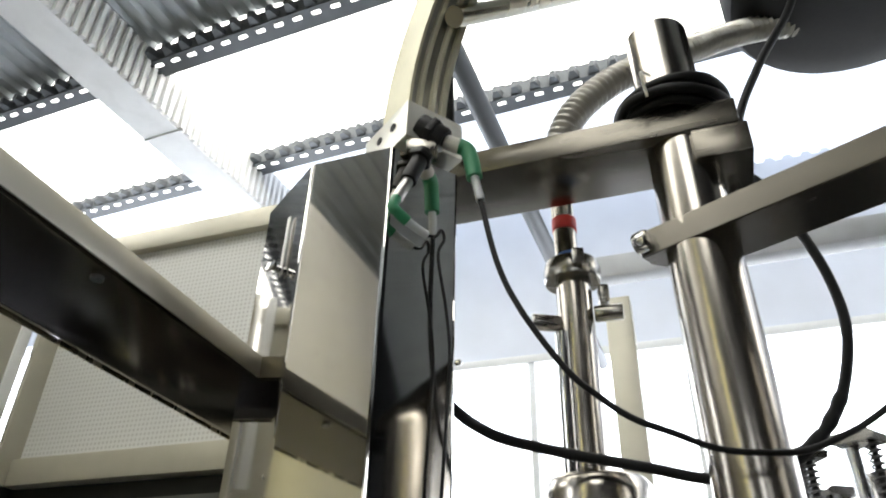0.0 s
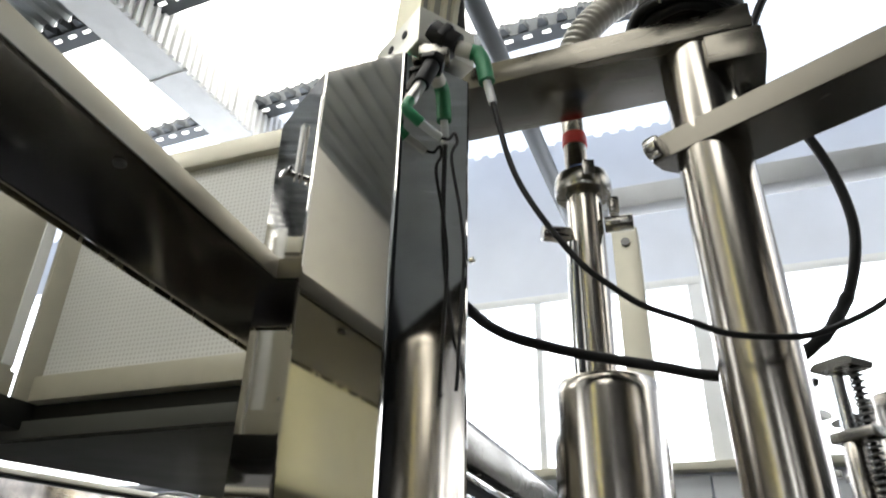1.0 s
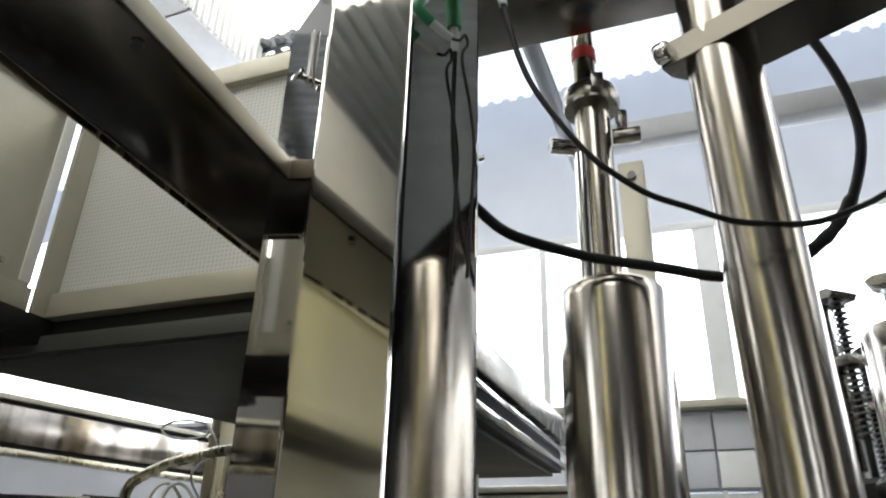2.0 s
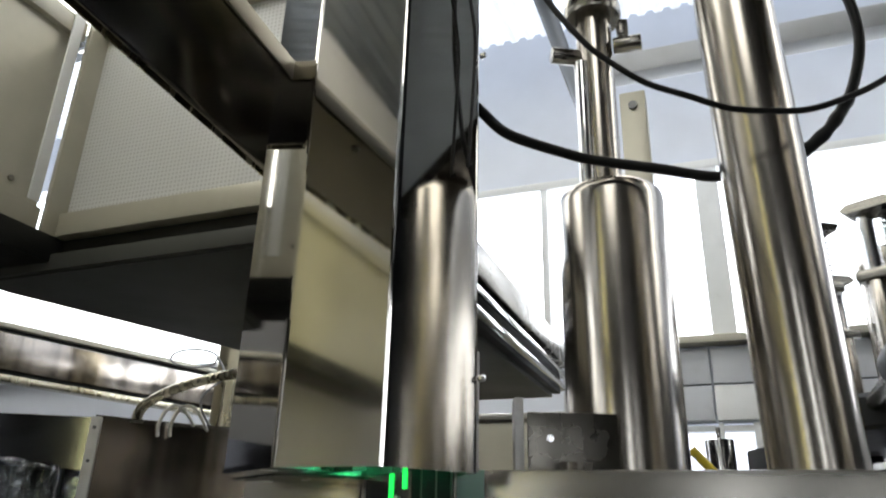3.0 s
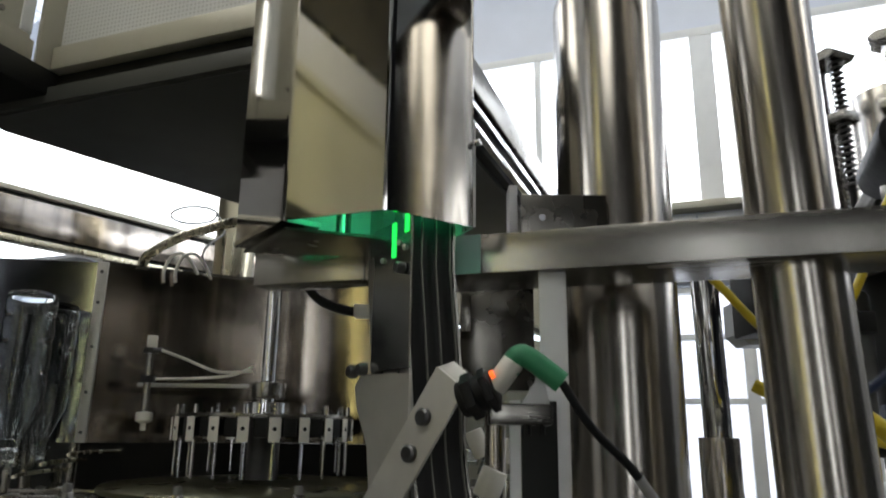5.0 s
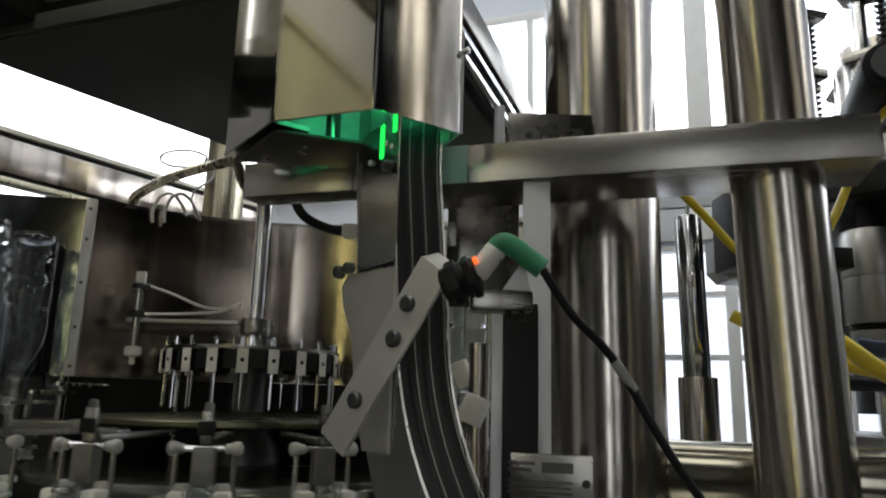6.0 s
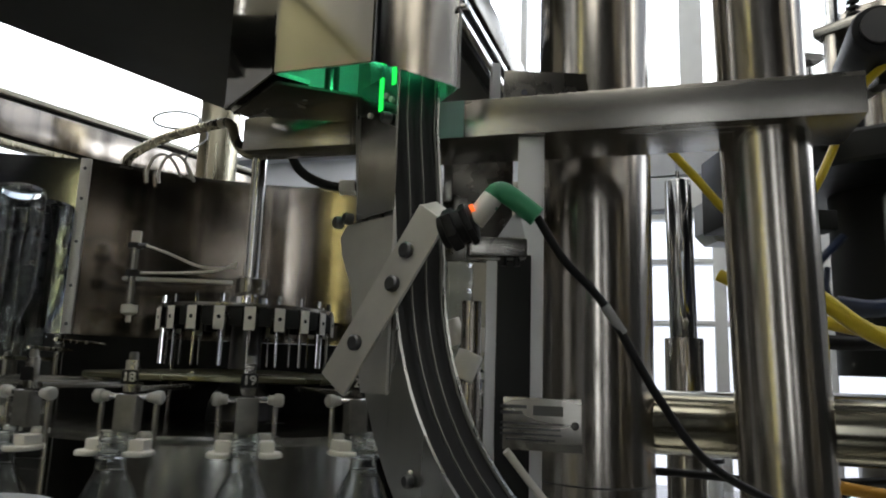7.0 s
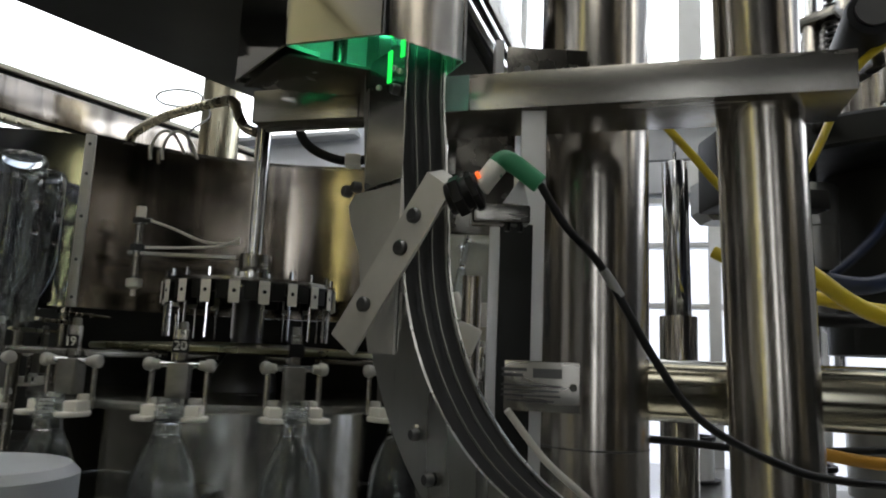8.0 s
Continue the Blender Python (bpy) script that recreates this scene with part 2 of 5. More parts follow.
def tube(pts, r, seg=12, n=10, ripple=0.0, waves=0, bm=None):
    """A cable or hose along a smooth line; ripple and waves give a corrugated hose."""
    L = smooth_line(pts, n) if n else [Vector(p) for p in pts]
    own = bmesh.new()
    rings = []
    up = Vector((0.13, 0.27, 0.95))
    run = [0.0]
    for p, q in zip(L, L[1:]):
        run.append(run[-1] + (q - p).length)
    for i, p in enumerate(L):
        d = (L[min(i + 1, len(L) - 1)] - L[max(i - 1, 0)]).normalized()
        s = d.cross(up).normalized() if not rings else (side - d * side.dot(d)).normalized()
        side = s
        u = d.cross(s)
        rr = r * (1 + ripple * math.sin(2 * math.pi * waves * run[i] / run[-1])) if ripple else r
        rings.append([own.verts.new(p + (s * math.cos(2 * math.pi * k / seg) + u * math.sin(2 * math.pi * k / seg)) * rr) for k in range(seg)])
    for ra, rb in zip(rings, rings[1:]):
        for i in range(seg):
            own.faces.new((ra[i], ra[(i + 1) % seg], rb[(i + 1) % seg], rb[i]))
    own.faces.new(rings[0])
    own.faces.new(rings[-1][::-1])
    return merged(bm, own)


def sheet(line, z0, z1, t=0.0015, bm=None):
    """Upright folded sheet metal of thickness t along a plan line of (x, y)."""
    P = [Vector((p[0], p[1])) for p in line]
    own = bmesh.new()
    off = []
    for i, p in enumerate(P):
        d0 = (p - P[i - 1]).normalized() if i else (P[1] - p).normalized()
        d1 = (P[i + 1] - p).normalized() if i < len(P) - 1 else d0
        n = Vector((-(d0 + d1).y, (d0 + d1).x)).normalized()
        k = n.dot(Vector((-d0.y, d0.x)))
        off.append(p + n * (t / max(k, 0.3)))
    cols = []
    for p, q in zip(P, off):
        cols.append([own.verts.new((*p, z0)), own.verts.new((*p, z1)), own.verts.new((*q, z1)), own.verts.new((*q, z0))])
    for a, b in zip(cols, cols[1:]):
        for i in range(4):
            j = (i + 1) % 4
            own.faces.new((a[i], a[j], b[j], b[i]))
    own.faces.new(cols[0])
    own.faces.new(cols[-1][::-1])
    return merged(bm, own)


def rounded(line, r):
    """A plan line with its corners turned into short bends."""
    out = [Vector(line[0])]
    for p, q, w in zip(line, line[1:], line[2:]):
        p, q, w = Vector(p), Vector(q), Vector(w)
        a, b = q + (p - q).normalized() * r, q + (w - q).normalized() * r
        for k in range(5):
            t = k / 4
            out.append(a * (1 - t) ** 2 + q * 2 * t * (1 - t) + b * t * t)
    return out + [Vector(line[-1])]


def prism(outline, depth, bm=None, m=None):
    """A flat plate: the outline of (x, z) extruded along y from 0 to depth."""
    own = bmesh.new()
    va = [own.verts.new((x, 0, z)) for x, z in outline]
    vb = [own.verts.new((x, depth, z)) for x, z in outline]
    own.faces.new(va)
    own.faces.new(vb[::-1])
    for i in range(len(outline)):
        j = (i + 1) % len(outline)
        own.faces.new((va[i], vb[i], vb[j], va[j]))
    return merged(bm, own, m)


def bar_frame(p, q):
    """A pose at p whose x runs to q, z up."""
    p, q = Vector(p), Vector(q)
    d = (q - p).normalized()
    y = Vector((0, 0, 1)).cross(d).normalized()
    z = d.cross(y)
    return Matrix(((d.x, y.x, z.x, p.x), (d.y, y.y, z.y, p.y), (d.z, y.z, z.z, p.z), (0, 0, 0, 1)))


def bolt(r, h, m, parent, name="bolt", material=None):
    bm = lathe([(0, h), (r * 0.55, h), (r * 0.6, h * 0.75), (r * 0.62, h * 0.75)], 6)
    lathe([(0, h), (r * 0.75, h), (r, h * 0.7), (r, 0), (0, 0)], 12, bm=bm)
    return part(name, bm, material or CHROME, parent, m=m)


# ---- hall: floor, walls, roof ----
ZC = 2.95
WALL_B = 1.95


ROOFTURN = pose(0, 0, 0, 0, 0, -22.5)


def structure(name, bm, material, label, category, m=None):
    ob = part(name, bm, material, m=TURNED if m is None else m)
    return tagged(ob, label, category, kind="structure")


def hall():
    structure("floor", box(-3.2, 4, -3, 3.2, -0.1, 0.0), CONCRETE, "grey concrete hall floor, worn and stained", "floor")
    # back wall with a long window
    bm = box(-3.2, -0.12, WALL_B, WALL_B + 0.08, 0, 1.93)
    box(0.80, 4, WALL_B, WALL_B + 0.08, 0, 1.93, bm=bm)
    box(-0.12, 0.80, WALL_B, WALL_B + 0.08, 0, 0.98, bm=bm)
    box(-0.12, 0.80, WALL_B, WALL_B + 0.08, 1.72, 1.93, bm=bm)
    box(-0.96, 4, WALL_B, WALL_B + 0.08, 2.44, 3.2, bm=bm)
    box(-0.96, -0.75, WALL_B, WALL_B + 0.08, 1.93, 2.44, bm=bm)
    box(-3.2, -0.96, WALL_B, WALL_B + 0.08, 2.75, 3.2, bm=bm)
    box(-3.2, -3.0, WALL_B, WALL_B + 0.08, 1.93, 2.75, bm=bm)
    box(2.6, 4, WALL_B, WALL_B + 0.08, 1.93, 2.44, bm=bm)
    structure("wall_north", bm, WALL, "pale blue-white hall wall with a long window", "wall")
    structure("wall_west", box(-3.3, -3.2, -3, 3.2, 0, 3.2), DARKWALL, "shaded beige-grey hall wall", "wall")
    # right wall, its shade put into a dark slate tone
    structure("wall_east", box(4, 4.1, -3, 3.2, 0, 3.2), NAVYWALL, "hall wall in a dark slate tone for the guard's reflection", "wall")
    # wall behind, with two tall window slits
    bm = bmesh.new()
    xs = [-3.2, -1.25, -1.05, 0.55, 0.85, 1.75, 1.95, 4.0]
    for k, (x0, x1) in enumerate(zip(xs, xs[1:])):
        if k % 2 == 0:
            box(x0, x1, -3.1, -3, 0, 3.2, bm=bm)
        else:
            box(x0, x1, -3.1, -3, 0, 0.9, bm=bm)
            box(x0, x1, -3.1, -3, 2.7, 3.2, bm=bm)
    structure("wall_south", bm, DARKWALL, "beige-grey hall wall in a shaded tone, with tall narrow windows", "wall")
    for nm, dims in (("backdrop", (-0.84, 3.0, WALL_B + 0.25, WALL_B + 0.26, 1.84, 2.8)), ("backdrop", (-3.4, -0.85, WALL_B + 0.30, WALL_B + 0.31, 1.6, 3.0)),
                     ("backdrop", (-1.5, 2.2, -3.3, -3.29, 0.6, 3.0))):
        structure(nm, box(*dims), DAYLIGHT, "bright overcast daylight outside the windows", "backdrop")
    # Glowing sheet, stands in for the lit space beyond the lower window.
    structure("backdrop_low", box(-0.84, 3.0, WALL_B + 0.27, WALL_B + 0.28, 0.8, 1.836), LOWDAY, "dim glowing sheet standing in for the lit space behind the window", "backdrop")
    # window members of the back wall
    win = thing("window_1", "long window with pale bars in the back wall", "window", TURNED, kind="structure")
    part("window_sill", box(-0.77, 2.62, WALL_B - 0.05, WALL_B + 0.05, 1.915, 1.935, 0.003), CREAM, win)
    for x, w in ((-0.45, 0.02), (-0.009, 0.06), (0.55, 0.025), (1.05, 0.02), (1.6, 0.02), (2.1, 0.02)):
        part("mullion", box(x, x + w, WALL_B - 0.01, WALL_B + 0.04, 1.935, 2.44, 0.003), WHITE, win)
    part("transom", box(-0.75, 2.6, WALL_B - 0.012, WALL_B + 0.03, 2.425, 2.45, 0.003), WHITE, win)
    win = thing("window_2", "wide bright window with slim frame in the back wall", "window", TURNED, kind="structure")
    for x in (-3.0, -0.99):
        part("mullion", box(x, x + 0.03, WALL_B - 0.01, WALL_B + 0.04, 1.95, 2.75, 0.003), WHITE, win)
    part("window_sill", box(-3.0, -0.95, WALL_B - 0.04, WALL_B + 0.05, 1.935, 1.95, 0.003), PALE, win)
    win = thing("window_3", "bright lower window with pale bars behind the columns", "window", TURNED, kind="structure")
    for x, w in ((-0.12, 0.02), (-0.02, 0.012), (0.06, 0.03), (0.17, 0.012), (0.30, 0.03), (0.47, 0.02), (0.62, 0.03), (0.78, 0.02)):
        part("mullion", box(x, x + w, WALL_B - 0.01, WALL_B + 0.04, 0.98, 1.72, 0.002), WHITE, win)
    for z in (0.98, 1.42, 1.58, 1.70):
        part("transom", box(-0.12, 0.80, WALL_B - 0.008, WALL_B + 0.036, z, z + 0.014, 0.002), WHITE, win)
    # wall panels with joints, under the window
    lining = thing("panelling", "pale sheet-metal wall panels with dark joints", "panelling", TURNED, kind="structure")
    x = -0.4
    rnd = random.Random(4)
    while x < 2.4:
        w = rnd.choice((0.16, 0.22, 0.30))
        for z0, z1 in ((0.70, 0.975), (1.725, 1.81), (1.815, 1.905)) if x < 0.8 else ((0.95, 1.40), (1.405, 1.70), (1.705, 1.905)):
            part("panel", box(x, x + w - 0.006, WALL_B - 0.02, WALL_B - 0.001, z0, z1, 0.002), rnd.choice((PALE, WHITE, PALE)), lining)
        x += w


    # Unseen sheet, added so that the guard's right face reflects dark.
    structure("reflection_sheet", box(0.35, 4, -3, 0.15, 2.90, 2.93), NAVYWALL, "unseen dark slate sheet added to darken the guard's reflection", "ceiling")


hall()


def roof():
    """Corrugated roof: metal bays and bright translucent bays between dark purlins, and a ribbed box beam."""
    def corrugated(b0, b1, z, bm, a0=-3.2, a1=4.0):
        prev, a, i = None, a0, 0
        while a < a1:
            dz = 0.014 if i % 4 in (1, 2) else 0.0
            cur = [bm.verts.new((a, b0, z + dz)), bm.verts.new((a, b1, z + dz))]
            if prev:
                bm.faces.new((prev[0], cur[0], cur[1], prev[1]))
            prev = cur
            a += (0.008, 0.018, 0.008, 0.018)[i % 4]
            i += 1
    bm = bmesh.new()
    corrugated(0.36, 0.91, ZC + 0.05, bm)
    corrugated(-0.55, 0.36, ZC + 0.05, bm, -3.2, -2.2)
    corrugated(-0.55, 0.36, ZC + 0.05, bm, 0.1, 4.0)
    corrugated(-1.30, -0.55, ZC + 0.05, bm, -3.2, -0.2)
    corrugated(-1.30, -0.55, ZC + 0.05, bm, 3.0, 4.0)
    corrugated(-3.4, -1.30, ZC + 0.05, bm)
    structure("ceiling_metal", bm, ROOFMETAL, "grey corrugated metal roof sheet", "roof", ROOFTURN)
    bm = bmesh.new()
    corrugated(0.91, 1.375, ZC + 0.055, bm)
    # Unseen bright bays behind the eye, added to light the machine's front.
    corrugated(-1.30, -0.55, ZC + 0.055, bm, -0.2, 3.0)
    corrugated(-0.55, 0.36, ZC + 0.055, bm, -2.2, 0.1)
    structure("ceiling", bm, SKYLIGHT, "translucent roof sheet bright with daylight, unseen bays added for light", "roof", ROOFTURN)
    # Pale bay with a glow added, to brighten it and the wall.
    bm = bmesh.new()
    corrugated(1.375, 2.7, ZC + 0.05, bm)
    structure("ceiling_pale", bm, PALESKY, "pale bluish corrugated roof sheet with glow added to light the wall", "roof", ROOFTURN)
    # outer skin, unseen, added so that no stray light comes in
    structure("ceiling_skin", box(-4.2, 5.1, -4.1, 4.3, 3.2, 3.25), GREYWALL, "unseen grey skin added to keep stray light out", "roof", ROOFTURN)
    # dark purlins with the teeth of the sheet ends and slits of light
    for b in (0.885, 1.335):
        pm = box(-3.2, 4, b + 0.022, b + 0.077, ZC, ZC + 0.045)
        x = -3.2
        while x < 4.0:
            own = bmesh.new()
            v = [own.verts.new(p) for p in ((x, b + 0.022, ZC + 0.004), (x + 0.03, b + 0.022, ZC + 0.004), (x + 0.022, b - 0.006, ZC + 0.004), (x + 0.010, b - 0.006, ZC + 0.004))]
            own.faces.new(v)
            r = bmesh.ops.extrude_face_region(own, geom=own.faces[:])
            for e in r["geom"]:
                if isinstance(e, bmesh.types.BMVert):
                    e.co.z += 0.02
            merged(pm, own)
            x += 0.052
        structure("ceiling_purlin", pm, PURLIN, "dark grey roof purlin with toothed sheet ends", "purlin", ROOFTURN)
        sm = bmesh.new()
        x = -3.19
        while x < 4.0:
            box(x, x + 0.022, b + 0.034, b + 0.042, ZC - 0.003, ZC + 0.002, bm=sm)
            x += 0.052
        structure("ceiling_slits", sm, SKYLIGHT, "row of daylight slits along the purlin", "slit", ROOFTURN)
    # box beam with a ribbed side
    bm = box(-1.345, -1.23, -3.4, 2.6, ZC - 0.10, ZC + 0.05)
    y = 0.3
    while y < 2.4:
        box(-1.23, -1.218, y, y + 0.012, ZC - 0.098, ZC + 0.04, 0.0, bm=bm)
        y += 0.026
    box(-1.35, -1.215, 1.06, 1.066, ZC - 0.103, ZC + 0.045, bm=bm)
    structure("ceiling_beam", bm, BEAMWHITE, "white roof beam with a ribbed side", "beam", ROOFTURN)


roof()


# ---- main subject: posts, bars, guard, chute ----
def column_x(z):
    return 0.2395 - (z - 1.29) * 0.0228


DECK = 1.06


def columns():
    post = thing("column_post", "upright brushed stainless tube carrying clamp bars", "post")
    part("tube", pipe_wall((column_x(DECK), 0.534, DECK), (column_x(2.2), 0.534, 2.2), 0.0315, 0.003, 64), STEEL, post)
    part("foot_collar", lathe([(0.032, 0), (0.05, 0), (0.05, 0.012), (0.033, 0.016), (0.032, 0.016)], 40, closed=True), BAR, post, m=pose(column_x(DECK), 0.534, DECK))
    big = thing("large_column", "thick brushed stainless column with a rounded shoulder", "column", pose(0.1395, 0.665, 1.185))
    part("barrel", lathe([(0, -0.06), (0.047, -0.06), (0.0505, -0.056), (0.0505, 0.562), (0.0488, 0.572), (0.044, 0.577), (0.030, 0.5785), (0, 0.5785)], 64), STEEL, big)
    part("foot", lathe([(0, DECK - 1.185), (0.034, DECK - 1.185), (0.034, -0.061), (0, -0.061)], 40), BAR, big, "darker foot under the barrel")
    twin = thing("large_column", "second thick stainless column under the side bar", "column", pose(0.436, 0.309, 0))
    part("barrel", lathe([(0, DECK), (0.0505, DECK), (0.0505, 1.912), (0.048, 1.922), (0.040, 1.928), (0, 1.9285)], 64), STEEL, twin)
    part("seam", lathe([(0.0500, 0.012), (0.0507, 0.0125), (0.0507, 0.0135), (0.0500, 0.014)], 64, closed=True), DARKBOLT, big, "dark joint line")


columns()


def clamp_bar(nm, p, q, w, z0, z1, lab):
    b = thing(nm, lab, "bar", bar_frame((*p, 0), (*q, 0)))
    L = (Vector(q) - Vector(p)).length
    return b, L


def bars():
    b, L = clamp_bar("upper_clamp_bar", (-0.05, 0.597), (0.262, 0.483), 0.08, 2.0416, 2.07, "upper stainless clamp bar with a slotted end round the post")
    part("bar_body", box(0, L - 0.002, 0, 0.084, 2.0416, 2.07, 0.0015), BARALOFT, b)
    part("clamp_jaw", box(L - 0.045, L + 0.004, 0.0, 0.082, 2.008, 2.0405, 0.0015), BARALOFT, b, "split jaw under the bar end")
    part("clamp_bolt", rod((L - 0.012, 0.055, 1.996), (L - 0.012, 0.055, 2.010), 0.006, 12, bevel=0.001), CHROME, b)
    b, L = clamp_bar("side_clamp_bar", (0.172, 0.5435), (0.50, 0.199), 0.06, 1.929, 1.956, "lower stainless clamp bar with a bolt in its cut end")
    ol = [(0.0, 0.0), (L, 0.0), (L, 0.060), (0.024, 0.060), (0.0, 0.016)]
    bm = prism([(x, y) for x, y in ol], 0.027, m=Matrix(((1, 0, 0, 0), (0, 0, 1, 0), (0, 1, 0, 1.929), (0, 0, 0, 1))))
    bmesh.ops.bevel(bm, geom=bm.edges[:], offset=0.0012, segments=1, affect="EDGES")
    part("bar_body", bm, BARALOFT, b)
    part("clamp_bolt", rod((-0.001, -0.004, 1.942), (0.012, -0.004, 1.942), 0.0105, 16, bevel=0.002), CHROME, b)
    b, L = clamp_bar("front_clamp_bar", (-0.1722, 0.6172), (0.2788, 0.4732), 0.07, 1.4635, 1.4935, "long flat stainless bar across the machine, between posts")
    part("bar_body", box(0.10, L - 0.002, 0, 0.070, 1.4635, 1.4935, 0.0012), BAR, b)
    part("bar_tongue", box(0.0, 0.0995, 0.0005, 0.030, 1.464, 1.493, 0.0012), BAR, b)
    part("tape", box(0.170, 0.194, -0.0006, 0.0002, 1.4637, 1.4933), TAPE, b, "strip of pale green tape")


bars()

COVER = [(-0.180, 0.587), (-0.1255, 0.508), (-0.0515, 0.481), (0.0065, 0.5205)]


def cover():
    c = thing("chute_guard", "polished folded stainless guard round the cap chute", "guard")
    g = part("guard_sheet", sheet(rounded(COVER + [(-0.010, 0.560)], 0.003), 1.488, 2.0), MIRROR, c)
    for p in g.data.polygons:
        p.use_smooth = False
    # closing plate behind, open below
    g = part("back_sheet", sheet([(-0.012, 0.562), (-0.06, 0.612), (-0.178, 0.589)], 1.492, 1.985), MIRROR, c)
    for p in g.data.polygons:
        p.use_smooth = False
    part("bottom_flange", sheet([(-0.180, 0.585), (-0.1265, 0.5105)], 1.4885, 1.492, 0.03), MIRROR, c)
    # Matt sheets added inside the foot to catch the green lamp's glow.
    g = part("glow_sheet", sheet(rounded([(x + 0.001, y + 0.0045) for x, y in COVER[1:]], 0.003), 1.4895, 1.57, 0.001), GLOWCATCH, c, "matt sheet added to catch the green glow")
    part("glow_sheet", sheet([(-0.014, 0.5595), (-0.061, 0.6085), (-0.175, 0.586)], 1.4925, 1.57, 0.001), GLOWCATCH, c, "matt sheet added to catch the green glow")
    ol = [(-0.172, 0.584), (-0.124, 0.516), (-0.062, 0.536), (-0.062, 0.594)]
    bm = bmesh.new()
    lo, hi = [bm.verts.new((x, y, 1.4835)) for x, y in ol], [bm.verts.new((x, y, 1.4855)) for x, y in ol]
    bm.faces.new(lo)
    bm.faces.new(hi[::-1])
    for i in range(4):
        bm.faces.new((lo[i], hi[i], hi[(i + 1) % 4], lo[(i + 1) % 4]))
    part("foot_plate", bm, DARKPLATE, c, "dull plate closing the guard's foot")
    # wing bolt in a slot on the left face
    n = Vector((-0.823, -0.568, 0))
    p = Vector((-0.143, 0.533, 1.903))
    wb = part("wing_bolt", rod(p, p + n * 0.012, 0.0028, 12), CHROME, c, "chromed wing bolt")
    bm = box(-0.0115, 0.0115, -0.0018, 0.0018, -0.0025, 0.0025, 0.001)
    part("wing", bm, CHROME, wb, m=Matrix.Translation(p + n * 0.0115) @ pose(0, 0, 0, 0, 0, -55) @ pose(0, 0, 0, 0, 12, 0))
    part("slot_plate", box(-0.0035, 0.0035, -0.0006, 0.0006, -0.006, 0.055, 0.0005), DULL, c, m=Matrix.Translation(p + n * 0.0022) @ pose(0, 0, 0, 0, 0, -55))
    for z, x in ((1.815, 0.0068), (1.55, 0.0068)):
        part("screw", rod((x, 0.519, z), (x + 0.004, 0.516, z), 0.0025, 10, bevel=0.0006), CHROME, c)


cover()

# ---- cap chute: straight fall, then a bend towards the front ----
CV, CN = Vector((0.82, 0.57, 0)).normalized(), Vector((0.57, -0.82, 0)).normalized()
CK = Vector((-0.0313, 0.491, 0))
RB, ZB, DEPTH, WIDE = 0.172, 1.36, 0.049, 0.0398


def chute_line(off):
    """Points (s, z) of the line that lies off behind the front face."""
    pts = []
    for k in range(15):
        th = radians(70) * (1 - k / 14)
        r = RB + off
        pts.append((RB - r * math.cos(th), ZB - r * math.sin(th)))
    for z in (1.40, 1.46, 1.6, 1.8, 2.0, 2.05):
        pts.append((-off - 0.0132 * min((z - 1.36) / 0.10, 1.0), z))
    for k in range(1, 12):
        th = radians(62) * k / 11
        r = 0.2 + off
        pts.append((0.2 - 0.0132 - r * math.cos(th), 2.06 + r * math.sin(th)))
    return pts


def chute_strip(o0, o1, v0, v1, a=0, b=21):
    """A solid strip of the chute between offsets behind the face and across it."""
    bm = bmesh.new()
    la, lb = chute_line(o0)[a:b], chute_line(o1)[a:b]
    rows = []
    for (sa, za), (sb, zb) in zip(la, lb):
        rows.append([bm.verts.new(CK + CN * sx + CV * v + Vector((0, 0, zx))) for sx, zx, v in ((sa, za, v0), (sb, zb, v0), (sb, zb, v1), (sa, za, v1))])
    for r0, r1 in zip(rows, rows[1:]):
        for i in range(4):
            bm.faces.new((r0[i], r0[(i + 1) % 4], r1[(i + 1) % 4], r1[i]))
    bm.faces.new(rows[0])
    bm.faces.new(rows[-1][::-1])
    return bm


def on_plate(t, z, out=0.0):
    """A place on the chute's side plate: t behind the front edge."""
    return CK - CN * t - CV * out + Vector((0, 0, z))


def plate_pose(t, z, out=0.0, turn=0.0):
    p = on_plate(t, z, out)
    x, y, zz = CN, CV, Vector((0, 0, 1))
    return Matrix(((x.x, y.x, zz.x, p.x), (x.y, y.y, zz.y, p.y), (x.z, y.z, zz.z, p.z), (0, 0, 0, 1))) @ pose(0, 0, 0, 0, turn, 0)


